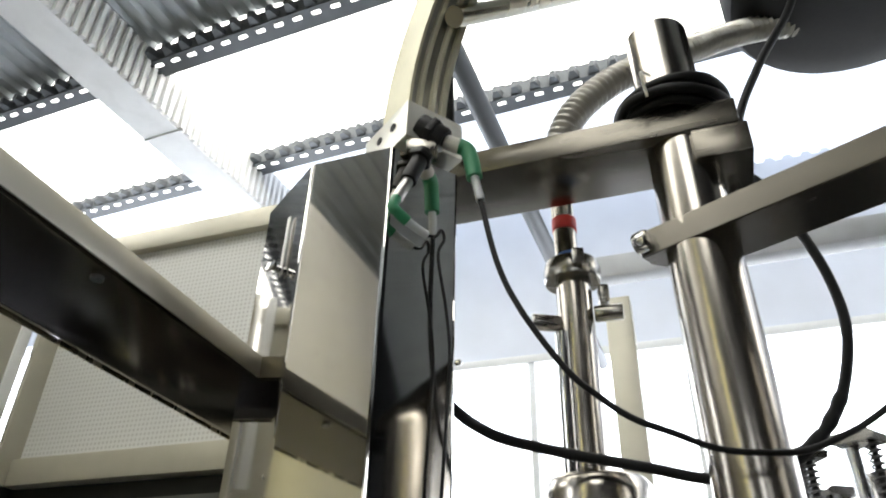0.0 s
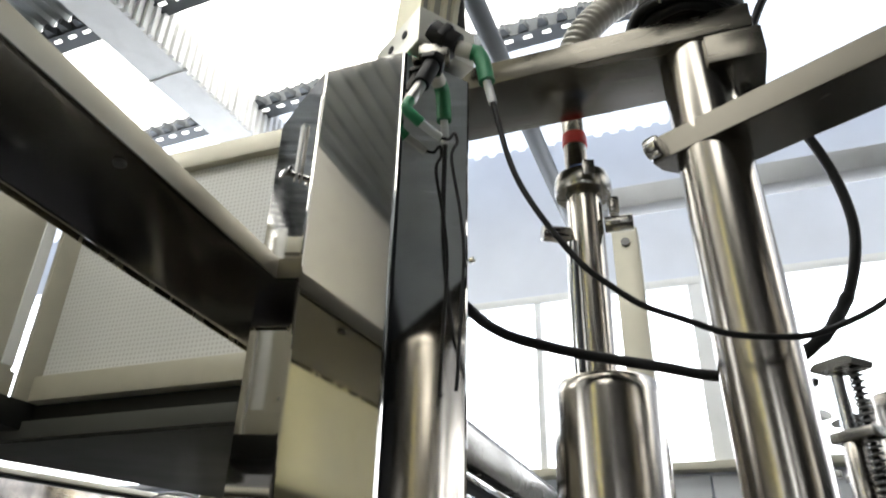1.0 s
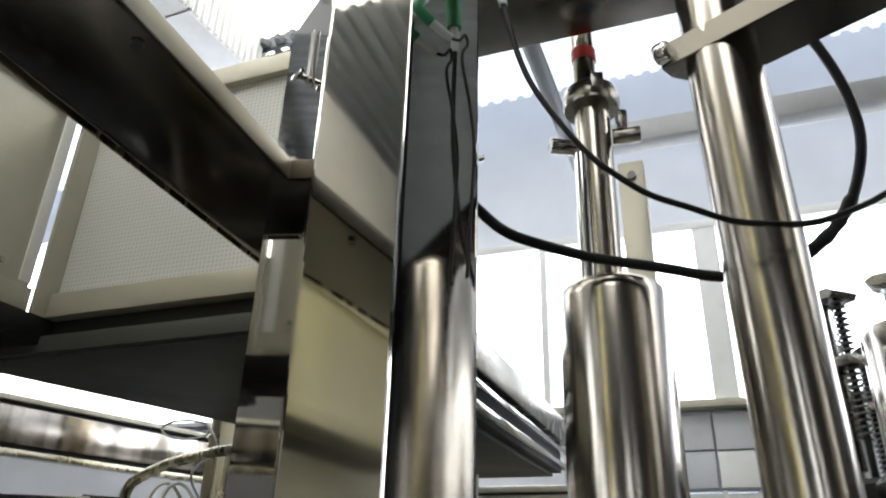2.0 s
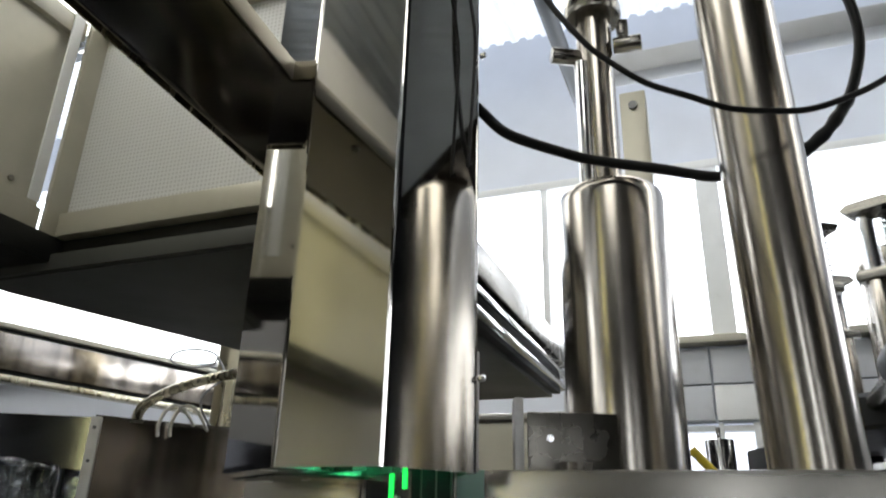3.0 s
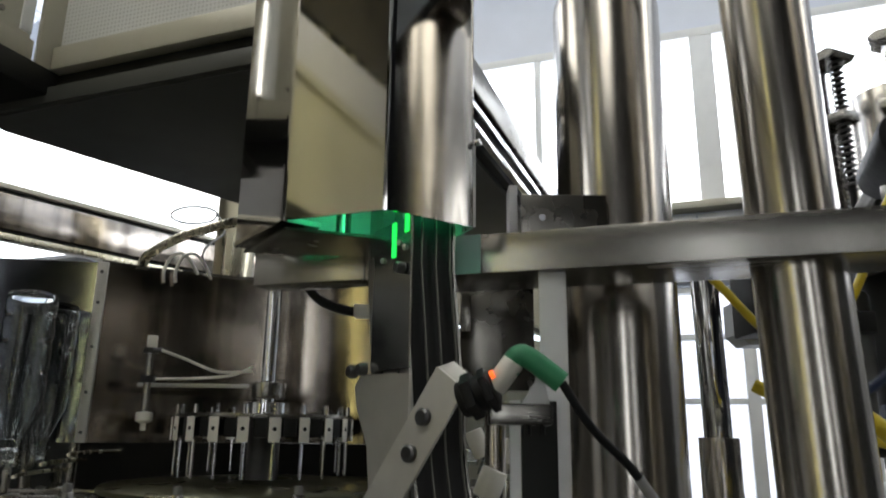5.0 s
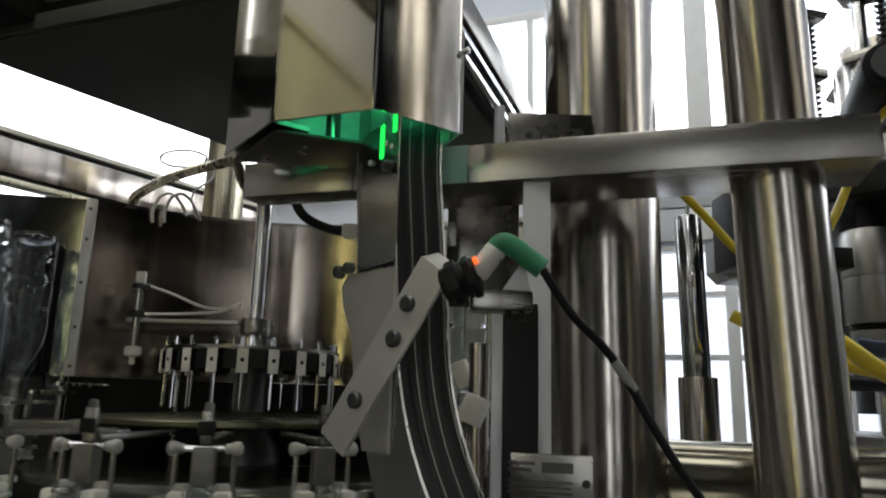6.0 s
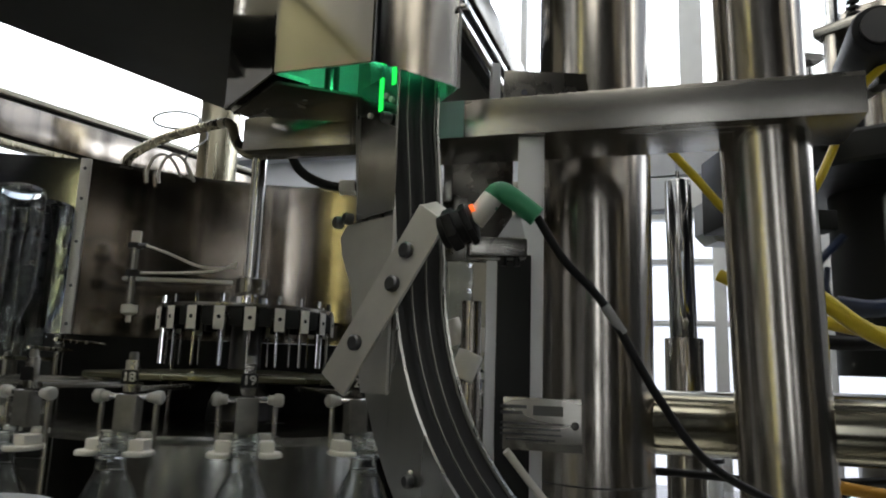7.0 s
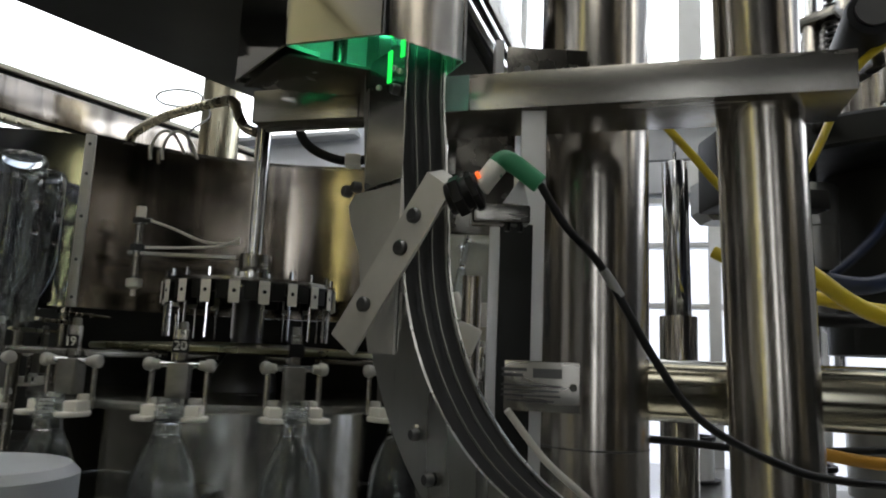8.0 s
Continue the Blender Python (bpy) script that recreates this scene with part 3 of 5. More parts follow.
def chute():
    c = thing("cap_chute", "curved steel cap chute with darkened channel and wire rails", "chute")
    part("side_plate", chute_strip(0.0005, DEPTH, -0.002, 0.0), CHUTESTEEL, c, "grey steel side plate")
    part("side_plate", chute_strip(0.004, DEPTH, WIDE, WIDE + 0.002), CHUTESTEEL, c)
    part("channel", chute_strip(0.006, 0.012, 0.0002, WIDE - 0.0002), DARKMETAL, c, "steel channel between the rails, shade put into its colour")
    part("back_plate", chute_strip(DEPTH - 0.002, DEPTH - 0.0002, 0.0002, WIDE - 0.0002), DULL, c)
    for v in (0.013, 0.0245, 0.0365):
        part("rail", chute_strip(0.0020, 0.0032, v - 0.0005, v + 0.0005), RAIL, c, "thin bright wire rail")
    # upper length above the clamp block, bright light put into its pale colour
    part("upper_side_plate", chute_strip(0.0005, DEPTH, -0.003, 0.0, 20, 40), UPPERPLATE, c, "upper side plate, bright light put into its colour")
    part("upper_side_plate", chute_strip(0.004, DEPTH, WIDE, WIDE + 0.002, 20, 40), UPPERPLATE, c)
    part("upper_channel", chute_strip(0.008, 0.012, 0.0002, WIDE - 0.0002, 20, 40), DULL, c, "steel channel of the upper length")
    for v in (0.010, 0.0245, 0.0365):
        part("upper_rail", chute_strip(0.0010, 0.0072, v - 0.0022, v + 0.0022, 20, 40), UPPERPLATE, c)
    part("joint_flange", chute_strip(-0.004, DEPTH + 0.004, -0.008, WIDE + 0.008, 29, 31), UPPERPLATE, c, "joint flange of the upper length")
    part("strap", rod((-0.0045, 0.56, 2.165), (-0.0014, 0.56, 2.0705), 0.0055, 12), BLACK, c, "black strap behind the chute")
    # tie across the bend
    part("tie", tube([CK + CN * 0.028 - CV * 0.004 + Vector((0, 0, 1.226)), CK + CN * 0.034 + CV * 0.02 + Vector((0, 0, 1.2275)), CK + CN * 0.036 + CV * 0.043 + Vector((0, 0, 1.229))], 0.0018, 8), NYLON, c, "pale cable tie")
    # gusset and upper joint
    gp = [(-0.070, 0.034), (-0.062, 0.042), (0.001, 0.040), (0.001, -0.075), (-0.030, -0.075), (-0.046, -0.030), (-0.050, -0.005), (-0.066, 0.020)]
    part("gusset", prism(gp, 0.002, m=plate_pose(0.001, 1.345, 0.0045)), GUSSET, c, "pale cut gusset plate")
    part("cover_plate", prism([(-0.046, 0.0), (0.002, 0.0), (0.002, 0.098), (-0.046, 0.098)], 0.0015, m=plate_pose(0.001, 1.388, 0.006)), COVERSTEEL, c, "polished cover plate")
    # Glowing strips painted where the polished plate mirrors the green lamp.
    for t, z, h in ((0.020, 1.4615, 0.024), (0.004, 1.476, 0.012)):
        part("lamp_glint", box(-0.0022, 0.0022, -0.0006, 0.0004, 0, h, 0.0003), GREENGLINT, c, "glowing strip painted as the lamp's green reflection", m=plate_pose(t, z, 0.0062))
    for t, z, r in ((0.066, 1.389, 0.0048), (0.052, 1.390, 0.0044), (0.006, 1.452, 0.004)):
        bolt(r, 0.006, plate_pose(t, z, 0.007) @ pose(0, 0, 0, 90, 0, 0), c, "bolt", DARKBOLT)
    for t, z in ((0.006, 1.466), (0.013, 1.4705), (0.034, 1.462)):
        part("rivet", lathe([(0, 0.0012), (0.0015, 0.001), (0.0022, 0), (0, 0)], 8), NYLON, c, m=plate_pose(t, z, 0.0068) @ pose(0, 0, 0, 90, 0, 0))
    bolt(0.004, 0.005, plate_pose(-0.046, 1.198, 0.003) @ pose(0, 0, 0, 90, 0, 0), c, "bolt", DARKBOLT)
    bolt(0.004, 0.005, plate_pose(-0.030, 1.222, 0.003) @ pose(0, 0, 0, 90, 0, 0), c, "bolt", DARKBOLT)
    # upper clamp block and flange joint
    part("clamp_block", box(-0.066, 0.012, -0.012, 0.05, 0, 0.042, 0.002), BRIGHTBLOCK, c, "bright pierced clamp block", m=plate_pose(0.006, 2.012, 0.003))
    for t in (0.018, 0.042):
        part("hole", lathe([(0, 0.0005), (0.0042, 0.0005), (0.0042, -0.001), (0, -0.001)], 16), BLACK, c, m=plate_pose(t, 2.036, 0.0155) @ pose(0, 0, 0, 90, 0, 0))
    for v in (-0.006, WIDE + 0.004):
        p = CK + CN * 0.052 + CV * v
        bolt(0.004, 0.006, Matrix.Translation(p + Vector((0, 0, 2.193))) @ pose(0, 0, 0, 90, 0, 35), c)


chute()


def feed_pipe():
    p = thing("feed_pipe", "brown-tinged stainless pipe leading to the chute head", "pipe")
    part("pipe", tube([(0.000, 0.478, 2.165), (0.0226, 0.50, 2.197), (0.0839, 0.56, 2.286), (0.1876, 0.66, 2.438), (0.24, 0.71, 2.52)], 0.011, 16), BRASSY, p)


feed_pipe()


def sensor_arm():
    """Flat arm across the chute that carries the lower sensor."""
    a = thing("sensor_bracket", "flat steel arm holding a sensor at the chute", "bracket")
    p0, p1 = Vector((-0.066, 0.4955, 1.278)), Vector((-0.008, 0.458, 1.380))
    d = (p1 - p0).normalized()
    n = Vector((-0.62, -0.78, 0.05)).normalized()
    w = d.cross(n).normalized()
    n = w.cross(d)
    m = Matrix(((d.x, w.x, n.x, p0.x), (d.y, w.y, n.y, p0.y), (d.z, w.z, n.z, p0.z), (0, 0, 0, 1)))
    L = (p1 - p0).length
    bm = box(-0.004, L, -0.0125, 0.0125, 0, 0.003, 0.001)
    part("arm_plate", bm, GUSSET, a, m=m)
    part("arm_fold", box(0, 0.014, -0.0125, 0.0125, -0.003, 0.0, 0.0008), GUSSET, a, m=m @ pose(L - 0.001, 0, 0.003, 0, 62, 0))
    for x, y in ((0.028, 0), (0.073, 0.002), (0.095, -0.002)):
        bolt(0.0052, 0.004, m @ pose(x, y, 0.003), a, "screw", DARKBOLT)
    s = thing("sensor", "black barrel sensor with an orange indicator at the chute", "sensor")
    h = part("barrel", rod((-0.004, 0.455, 1.367), (0.016, 0.449, 1.3745), 0.0105, 20, bevel=0.002), BLACK, s)
    part("nut", rod((0.000, 0.454, 1.3685), (0.006, 0.452, 1.371), 0.0135, 6, bevel=0.001), BLACK, s)
    part("nut", rod((0.010, 0.451, 1.372), (0.014, 0.450, 1.374), 0.0130, 6, bevel=0.001), BLACK, s)
    part("indicator", rod((0.0125, 0.444, 1.3805), (0.0145, 0.4435, 1.3815), 0.0025, 12), ORANGE, s, "lit orange indicator")
    part("collar", rod((0.015, 0.449, 1.374), (0.026, 0.446, 1.389), 0.0065, 16, bevel=0.001), NYLON, s, "cream connector collar")
    part("plug", tube([(0.023, 0.447, 1.384), (0.028, 0.4455, 1.3915), (0.035, 0.4445, 1.390), (0.052, 0.443, 1.377)], 0.0062, 14), GREEN, s, "green moulded plug")
    part("holder", box(0.012, 0.048, 0.452, 0.472, 1.354, 1.366, 0.002), BAR, s)
    part("holder_plate", prism([(0.0, 0.0), (0.012, 0.018), (0.016, 0.0)], 0.002, m=pose(0.03, 0.4505, 1.366)), DULL, s)
    for x in (0.034, 0.042):
        part("screw", rod((x, 0.456, 1.349), (x, 0.456, 1.3545), 0.002, 8), BLACK, s)
    c = thing("sensor_cable", "black sensor cable with a grey sleeve", "cable")
    pts = [(0.052, 0.4435, 1.377), (0.069, 0.446, 1.352), (0.094, 0.45, 1.326), (0.126, 0.45, 1.272), (0.156, 0.45, 1.236), (0.207, 0.452, 1.212), (0.245, 0.455, 1.205), (0.31, 0.47, 1.20), (0.40, 0.52, 1.185)]
    part("jacket", tube(pts, 0.0026, 10), BLACK, c)
    part("sleeve", tube([(0.0935, 0.45, 1.3265), (0.0985, 0.4502, 1.3195), (0.1045, 0.4505, 1.3105)], 0.0030, 10), SLEEVE, c, "grey marker sleeve")


sensor_arm()


def guard_lamp():
    """Green signal lamp inside the foot of the guard."""
    g = thing("green_lamp", "small lit green lamp inside the guard", "lamp")
    part("housing", box(-0.090, -0.050, 0.520, 0.545, 1.5455, 1.560, 0.002), BLACK, g)
    part("lens", rod((-0.080, 0.532, 1.520), (-0.080, 0.532, 1.545), 0.004, 12), LEDGREEN, g)
    p = CK - CN * 0.0098 + CV * 0.020
    part("lens", box(-0.0013, 0.0013, -0.014, 0.014, 1.504, 1.508, 0.0004), LEDGREEN, g, "green strip lens over the channel", m=Matrix.Translation(p) @ pose(0, 0, 0, 0, 0, -55.2))
    part("bridge", box(-0.0013, 0.0013, -0.013, 0.013, 1.5085, 1.550, 0.0004), BLACK, g, m=Matrix.Translation(p) @ pose(0, 0, 0, 0, 0, -55.2))
    part("lens", rod((-0.060, 0.525, 1.518), (-0.060, 0.525, 1.545), 0.0035, 12), LEDGREEN, g)


guard_lamp()


def upper_sensors():
    s = thing("sensor", "black sensor with green plug above the guard", "sensor")
    part("barrel", rod((-0.030, 0.487, 2.030), (-0.006, 0.4895, 2.014), 0.0125, 20, bevel=0.002), BLACK, s)
    part("nut", rod((-0.021, 0.488, 2.024), (-0.015, 0.4885, 2.020), 0.0155, 6, bevel=0.001), BLACK, s)
    part("collar", rod((-0.006, 0.4895, 2.014), (0.008, 0.490, 2.009), 0.0072, 14, bevel=0.001), NYLON, s, "cream connector collar")
    part("plug", tube([(0.006, 0.490, 2.010), (0.0135, 0.490, 2.006), (0.0175, 0.490, 1.995), (0.0205, 0.490, 1.975)], 0.0072, 14), GREEN, s, "green moulded plug")
    part("sleeve", tube([(0.0205, 0.490, 1.976), (0.0225, 0.490, 1.966), (0.0255, 0.4895, 1.951)], 0.0038, 10), CLEARISH, s, "clear marker sleeve")
    s = thing("sensor", "second black sensor pointing down behind the guard edge", "sensor")
    part("barrel", rod((-0.024, 0.487, 2.000), (-0.036, 0.4795, 1.962), 0.0075, 16, bevel=0.001), BLACK, s)
    part("nut", rod((-0.026, 0.486, 1.994), (-0.028, 0.4845, 1.988), 0.0115, 6, bevel=0.001), BLACK, s)
    part("holder", box(-0.040, -0.012, 0.482, 0.500, 1.999, 2.012, 0.002), BAR, s)
    part("collar", rod((-0.036, 0.4795, 1.962), (-0.0445, 0.4735, 1.938), 0.0052, 12, bevel=0.001), DULL, s)
    part("plug", tube([(-0.0440, 0.4730, 1.9395), (-0.0465, 0.4715, 1.930), (-0.0412, 0.4740, 1.9245), (-0.0345, 0.4785, 1.9205)], 0.0047, 14), GREEN, s, "green moulded plug")
    part("sleeve", tube([(-0.0345, 0.4785, 1.9205), (-0.026, 0.4845, 1.9170), (-0.0185, 0.4895, 1.9142)], 0.0036, 10), CLEARISH, s, "clear marker sleeve")
    c = thing("sensor_cable", "thin black cable looping down the face of the guard", "cable")
    part("jacket", tube([(-0.0185, 0.4895, 1.9142), (-0.0115, 0.4945, 1.9165), (-0.0070, 0.4980, 1.9250), (-0.0045, 0.4985, 1.9160), (-0.0090, 0.4960, 1.8981), (-0.0019, 0.5010, 1.8542), (0.0019, 0.5035, 1.8167), (0.0006, 0.5025, 1.7715), (-0.0021, 0.5015, 1.7106), (-0.003, 0.5035, 1.705)], 0.0014, 8), BLACK, c)
    c = thing("sensor_cable", "thin black cable hanging from the upper sensor", "cable")
    part("jacket", tube(CABLE_A, 0.0024, 10), BLACK, c)
    c = thing("power_cable", "thick black cable looping behind the post", "cable")
    part("jacket", tube(CABLE_B, 0.0048, 12), BLACK, c)
    part("tape", tube(CABLE_B[9:12], 0.0056, 12, ripple=0.12, waves=4), BLACK, c, "taped stretch of the cable")


CABLE_A = [(0.0245, 0.490, 1.957), (0.038, 0.484, 1.887), (0.055, 0.480, 1.843), (0.084, 0.476, 1.796), (0.107, 0.475, 1.774), (0.128, 0.474, 1.759), (0.154, 0.473, 1.749),
           (0.183, 0.473, 1.739), (0.213, 0.473, 1.737), (0.240, 0.473, 1.739), (0.269, 0.474, 1.750), (0.300, 0.475, 1.767), (0.36, 0.476, 1.81)]
CABLE_B = [(0.45, 0.60, 2.45), (0.407, 0.57, 2.314), (0.347, 0.57, 2.208), (0.308, 0.572, 2.126), (0.297, 0.575, 2.06), (0.312, 0.57, 2.032), (0.341, 0.57, 1.966), (0.353, 0.57, 1.912), (0.351, 0.57, 1.867),
           (0.332, 0.57, 1.815), (0.307, 0.572, 1.781), (0.275, 0.585, 1.757), (0.224, 0.60, 1.751), (0.171, 0.604, 1.760), (0.125, 0.6075, 1.768), (0.101, 0.606, 1.7715), (0.052, 0.588, 1.776), (0.029, 0.583, 1.784), (0.010, 0.563, 1.790), (-0.015, 0.552, 1.81)]
upper_sensors()


def coil():
    c = thing("cable_coil", "coil of black cable lying on the clamp bar", "cable")
    rnd = random.Random(3)
    for k in range(5):
        r, z = 0.041 + 0.009 * (k % 2) + rnd.uniform(-0.002, 0.003), 2.076 + 0.0062 * k
        pts = [(column_x(2.07) - 0.002 + r * math.cos(t) + rnd.uniform(-0.002, 0.002), 0.534 + r * math.sin(t), z + 0.003 * math.sin(t * 2 + k)) for t in [2 * math.pi * i / 14 for i in range(15)]]
        part("turn", tube(pts, 0.0052, 10, 4), BLACK, c)
    part("tie", tube([(column_x(2.07) - 0.040, 0.488, 2.072), (column_x(2.07) - 0.046, 0.478, 2.092), (column_x(2.07) - 0.03, 0.50, 2.112)], 0.0014, 8), NYLON, c, "pale cable tie")


coil()


def sample_pipe():
    p = thing("process_pipe", "stainless pipe with clamp collar and lugs on the column", "pipe", pose(0.1305, 0.652, 0))
    part("lower_tube", rod((0, 0, 1.7635), (0, 0, 1.972), 0.0185, 32), STEEL, p)
    part("upper_tube", rod((-0.004, 0, 1.982), (-0.006, 0, 2.085), 0.0125, 28), STEEL, p)
    part("collar", lathe([(0.019, 1.962), (0.0285, 1.962), (0.030, 1.966), (0.030, 1.976), (0.028, 1.984), (0.019, 1.988)], 36, closed=True), BAR, p, "clamp collar")
    part("collar_ear", box(-0.006, 0.006, -0.040, -0.026, 1.965, 1.983, 0.002), BAR, p)
    part("collar_wing", box(0.024, 0.034, -0.014, 0.002, 1.935, 1.956, 0.003), BAR, p)
    part("gasket", lathe([(0.012, 1.986), (0.0165, 1.986), (0.0165, 1.994), (0.012, 1.996)], 28, closed=True), BLUE, p, "blue gasket")
    part("band", lathe([(0.0122, 2.026), (0.0134, 2.026), (0.0134, 2.041), (0.0122, 2.041)], 28, closed=True), RED, p, "red marking band", m=pose(-0.0045, 0, 0))
    part("lug", rod((-0.046, -0.004, 1.915), (-0.017, 0, 1.915), 0.0085, 20, bevel=0.001), BAR, p)
    part("lug", rod((0.017, -0.012, 1.921), (0.044, -0.020, 1.921), 0.0085, 20, bevel=0.001), BAR, p)
    part("side_tube", rod((-0.0165, -0.010, 1.7635), (-0.0165, -0.010, 1.90), 0.0075, 16), CHROME, p)
    h = thing("corrugated_hose", "grey corrugated metal hose curving over the bar", "hose")
    pts = [(0.124, 0.645, 2.085), (0.124, 0.64, 2.13), (0.142, 0.635, 2.178), (0.178, 0.635, 2.222), (0.225, 0.64, 2.262), (0.300, 0.66, 2.318), (0.406, 0.68, 2.385), (0.52, 0.70, 2.43)]
    part("hose", tube(pts, 0.0165, 16, 90, ripple=0.13, waves=62), HOSE, h)


sample_pipe()


def bowl():
    """Dark round bowl with a fixing, hanging above."""
    b = thing("hopper_bowl", "large dark round hopper bowl hanging above", "hopper", pose(0.545, 0.61, 2.40))
    part("shell", lathe([(0, 0.0), (0.135, 0.0), (0.17, 0.008), (0.178, 0.02), (0.178, 0.16), (0.17, 0.165), (0, 0.165)], 64), BLACK, b)
    part("hanger", rod((0, 0, 0.16), (0, 0, 0.85), 0.02, 16), DARK, b)
    part("catch", box(-0.055, -0.035, -0.165, -0.150, -0.012, 0.0, 0.002), CHROME, b)


bowl()


def side_bar():
    m = Matrix.Translation(W(-0.337, 0.5)) @ pose(0, 0, 0, 0, 0, -16.0)
    t = thing("side_bar", "broad stainless channel bar running to the chute guard", "bar", m)
    # section: outer face, underside darkened for shade, rolled far edge
    sec = [(0.0, 1.8105), (0.0, 1.8305), (-0.106, 1.8305), (-0.114, 1.826), (-0.1165, 1.821), (-0.114, 1.815), (-0.107, 1.8115), (-0.098, 1.8100), (-0.006, 1.8100)]
    bm = prism(sec, 1.53, m=pose(0, -1.4, 0))
    bmesh.ops.bevel(bm, geom=[e for e in bm.edges if abs(e.verts[0].co.x) < 1e-5 and abs(e.verts[1].co.x) < 1e-5 and abs(e.verts[0].co.z - e.verts[1].co.z) < 1e-5], offset=0.0012, segments=2, affect="EDGES")
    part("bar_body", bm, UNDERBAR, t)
    # Lighter strip laid on for the light on the outer face.
    part("face_strip", box(0.0008, 0.0025, -1.4, 0.13, 1.8115, 1.8298, 0.0006), FACESTEEL, t, "strip added for the lit outer face")
    part("screw", rod((-0.012, -0.215, 1.8102), (-0.012, -0.215, 1.8075), 0.0042, 10), DARKBOLT, t, "dark screw head")
    # Warm strip painted as the reflection along the lower edge.
    part("edge_glint", box(-0.1195, -0.1172, -1.4, 0.13, 1.813, 1.8285, 0.0008), BRASSY, t, "thin strip standing in for the bright line along the edge")


side_bar()


def perforated(name, x0, x1, z0, z1, y, parent, along=None):
    """Sheet with rows of round holes, drawn as a fine relief."""
    return part(name, box(x0, x1, y, y + 0.003, z0, z1), PERF, parent, "white perforated sheet", m=along)


def holes_material():
    m = surface("perforated_white_sheet", (0.54, 0.545, 0.53), 0.45, 0.0, 0.04, 12)
    nt = m.node_tree
    ns, ln, bsdf = nt.nodes, nt.links, nt.nodes["Principled BSDF"]
    tc = ns.new("ShaderNodeTexCoord")
    mp = ns.new("ShaderNodeMapping")
    mp.inputs["Rotation"].default_value = (radians(90), 0, radians(0))
    mp.inputs["Scale"].default_value = (170, 170, 170)
    vo = ns.new("ShaderNodeTexVoronoi")
    vo.inputs["Randomness"].default_value = 0.0
    vo.inputs["Scale"].default_value = 1.0
    vo.voronoi_dimensions = "2D"
    ln.new(tc.outputs["Object"], mp.inputs[0])
    ln.new(mp.outputs[0], vo.inputs["Vector"])
    st = ns.new("ShaderNodeMapRange")
    st.inputs[1].default_value, st.inputs[2].default_value = 0.27, 0.33
    ln.new(vo.outputs["Distance"], st.inputs[0])
    old = bsdf.inputs["Base Color"].links[0].from_socket
    mx = ns.new("ShaderNodeMix")
    mx.data_type = "RGBA"
    ln.new(st.outputs[0], mx.inputs[0])
    mx.inputs[6].default_value = (0.42, 0.42, 0.40, 1)
    ln.new(old, mx.inputs[7])
    ln.new(mx.outputs[2], bsdf.inputs["Base Color"])
    return m


PERF = holes_material()


def hood():
    h = thing("machine_hood", "cream framed guard hood with perforated white panels", "hood", TURNED)
    part("bottom_rail", box(-0.788, -0.25, 0.634, 0.66, 1.79, 1.822, 0.002), CREAM, h)
    part("top_rail", box(-0.788, -0.25, 0.634, 0.66, 2.10, 2.13, 0.002), CREAM, h)
    part("edge_strip", box(-0.796, -0.793, 0.590, 0.606, 1.826, 2.125, 0.001), WHITE, h, "white edge strip")
    perforated("panel", -0.788, -0.25, 1.822, 2.10, 0.645, h)
    part("corner_post", box(-0.795, -0.7885, 0.615, 0.66, 1.79, 2.13, 0.001), CREAM, h)
    part("bottom_rail", box(-0.818, -0.796, -0.9, 0.614, 1.79, 1.822, 0.002), CREAM, h)
    part("top_rail", box(-0.818, -0.796, -0.9, 0.614, 2.08, 2.11, 0.002), CREAM, h)
    part("side_sheet", box(-0.812, -0.806, -0.9, 0.614, 1.8225, 2.08), CREAM, h)
    for y, z in ((0.57, 1.845), (0.545, 1.85)):
        part("rivet", rod((-0.806, y, z), (-0.803, y, z), 0.004, 10), BAR, h)
    # Dark fillers stand in for the shaded gap under the rails.
    part("gap_shade", box(-0.86, -0.25, 0.648, 0.70, 1.7605, 1.7895, 0.002), DARK, h, "dark filler painted as the shaded gap below the rail")
    part("gap_shade", box(-0.90, -0.786, -0.9, 0.647, 1.755, 1.7895, 0.002), DARK, h, "dark filler painted as the shaded gap below the rail")
    ol = [(-0.912, 0.640), (-0.914, 0.684), (-0.761, 1.19), (-0.25, 1.19), (-0.25, 0.640)]
    bm = bmesh.new()
    lo, hi = [bm.verts.new((x, y, 1.742)) for x, y in ol], [bm.verts.new((x, y, 1.7545)) for x, y in ol]
    bm.faces.new(lo)
    bm.faces.new(hi[::-1])
    for k in range(5):
        bm.faces.new((lo[k], hi[k], hi[(k + 1) % 5], lo[(k + 1) % 5]))
    bmesh.ops.bevel(bm, geom=bm.edges[:], offset=0.002, segments=2, affect="EDGES")
    part("underside", bm, PLATE, h, "grey underside sheet with its shade in the colour")
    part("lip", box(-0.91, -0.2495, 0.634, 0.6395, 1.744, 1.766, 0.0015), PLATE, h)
    part("side_rail", box(-0.2495, -0.236, 0.66, 1.15, 1.700, 1.737, 0.002), DARKPLATE, h, "dull side rail profile")
    part("side_strip", box(-0.2495, -0.238, 0.66, 1.15, 1.684, 1.6915, 0.001), CHROME, h, "bright drip strip")
    part("side_strip", box(-0.2495, -0.240, 0.66, 1.15, 1.664, 1.6715, 0.001), CHROME, h, "bright drip strip")
    # Dark filler for the shade between and behind the strips.
    part("side_web", box(-0.262, -0.250, 0.66, 1.15, 1.660, 1.741, 0.001), DARK, h, "dark filler painted as the shaded recess behind the strips")
    part("inner_sheet", box(-0.40, -0.263, 0.66, 1.15, 1.655, 1.663, 0.001), PLATE, h, "grey inner sheet with its shade in the colour")


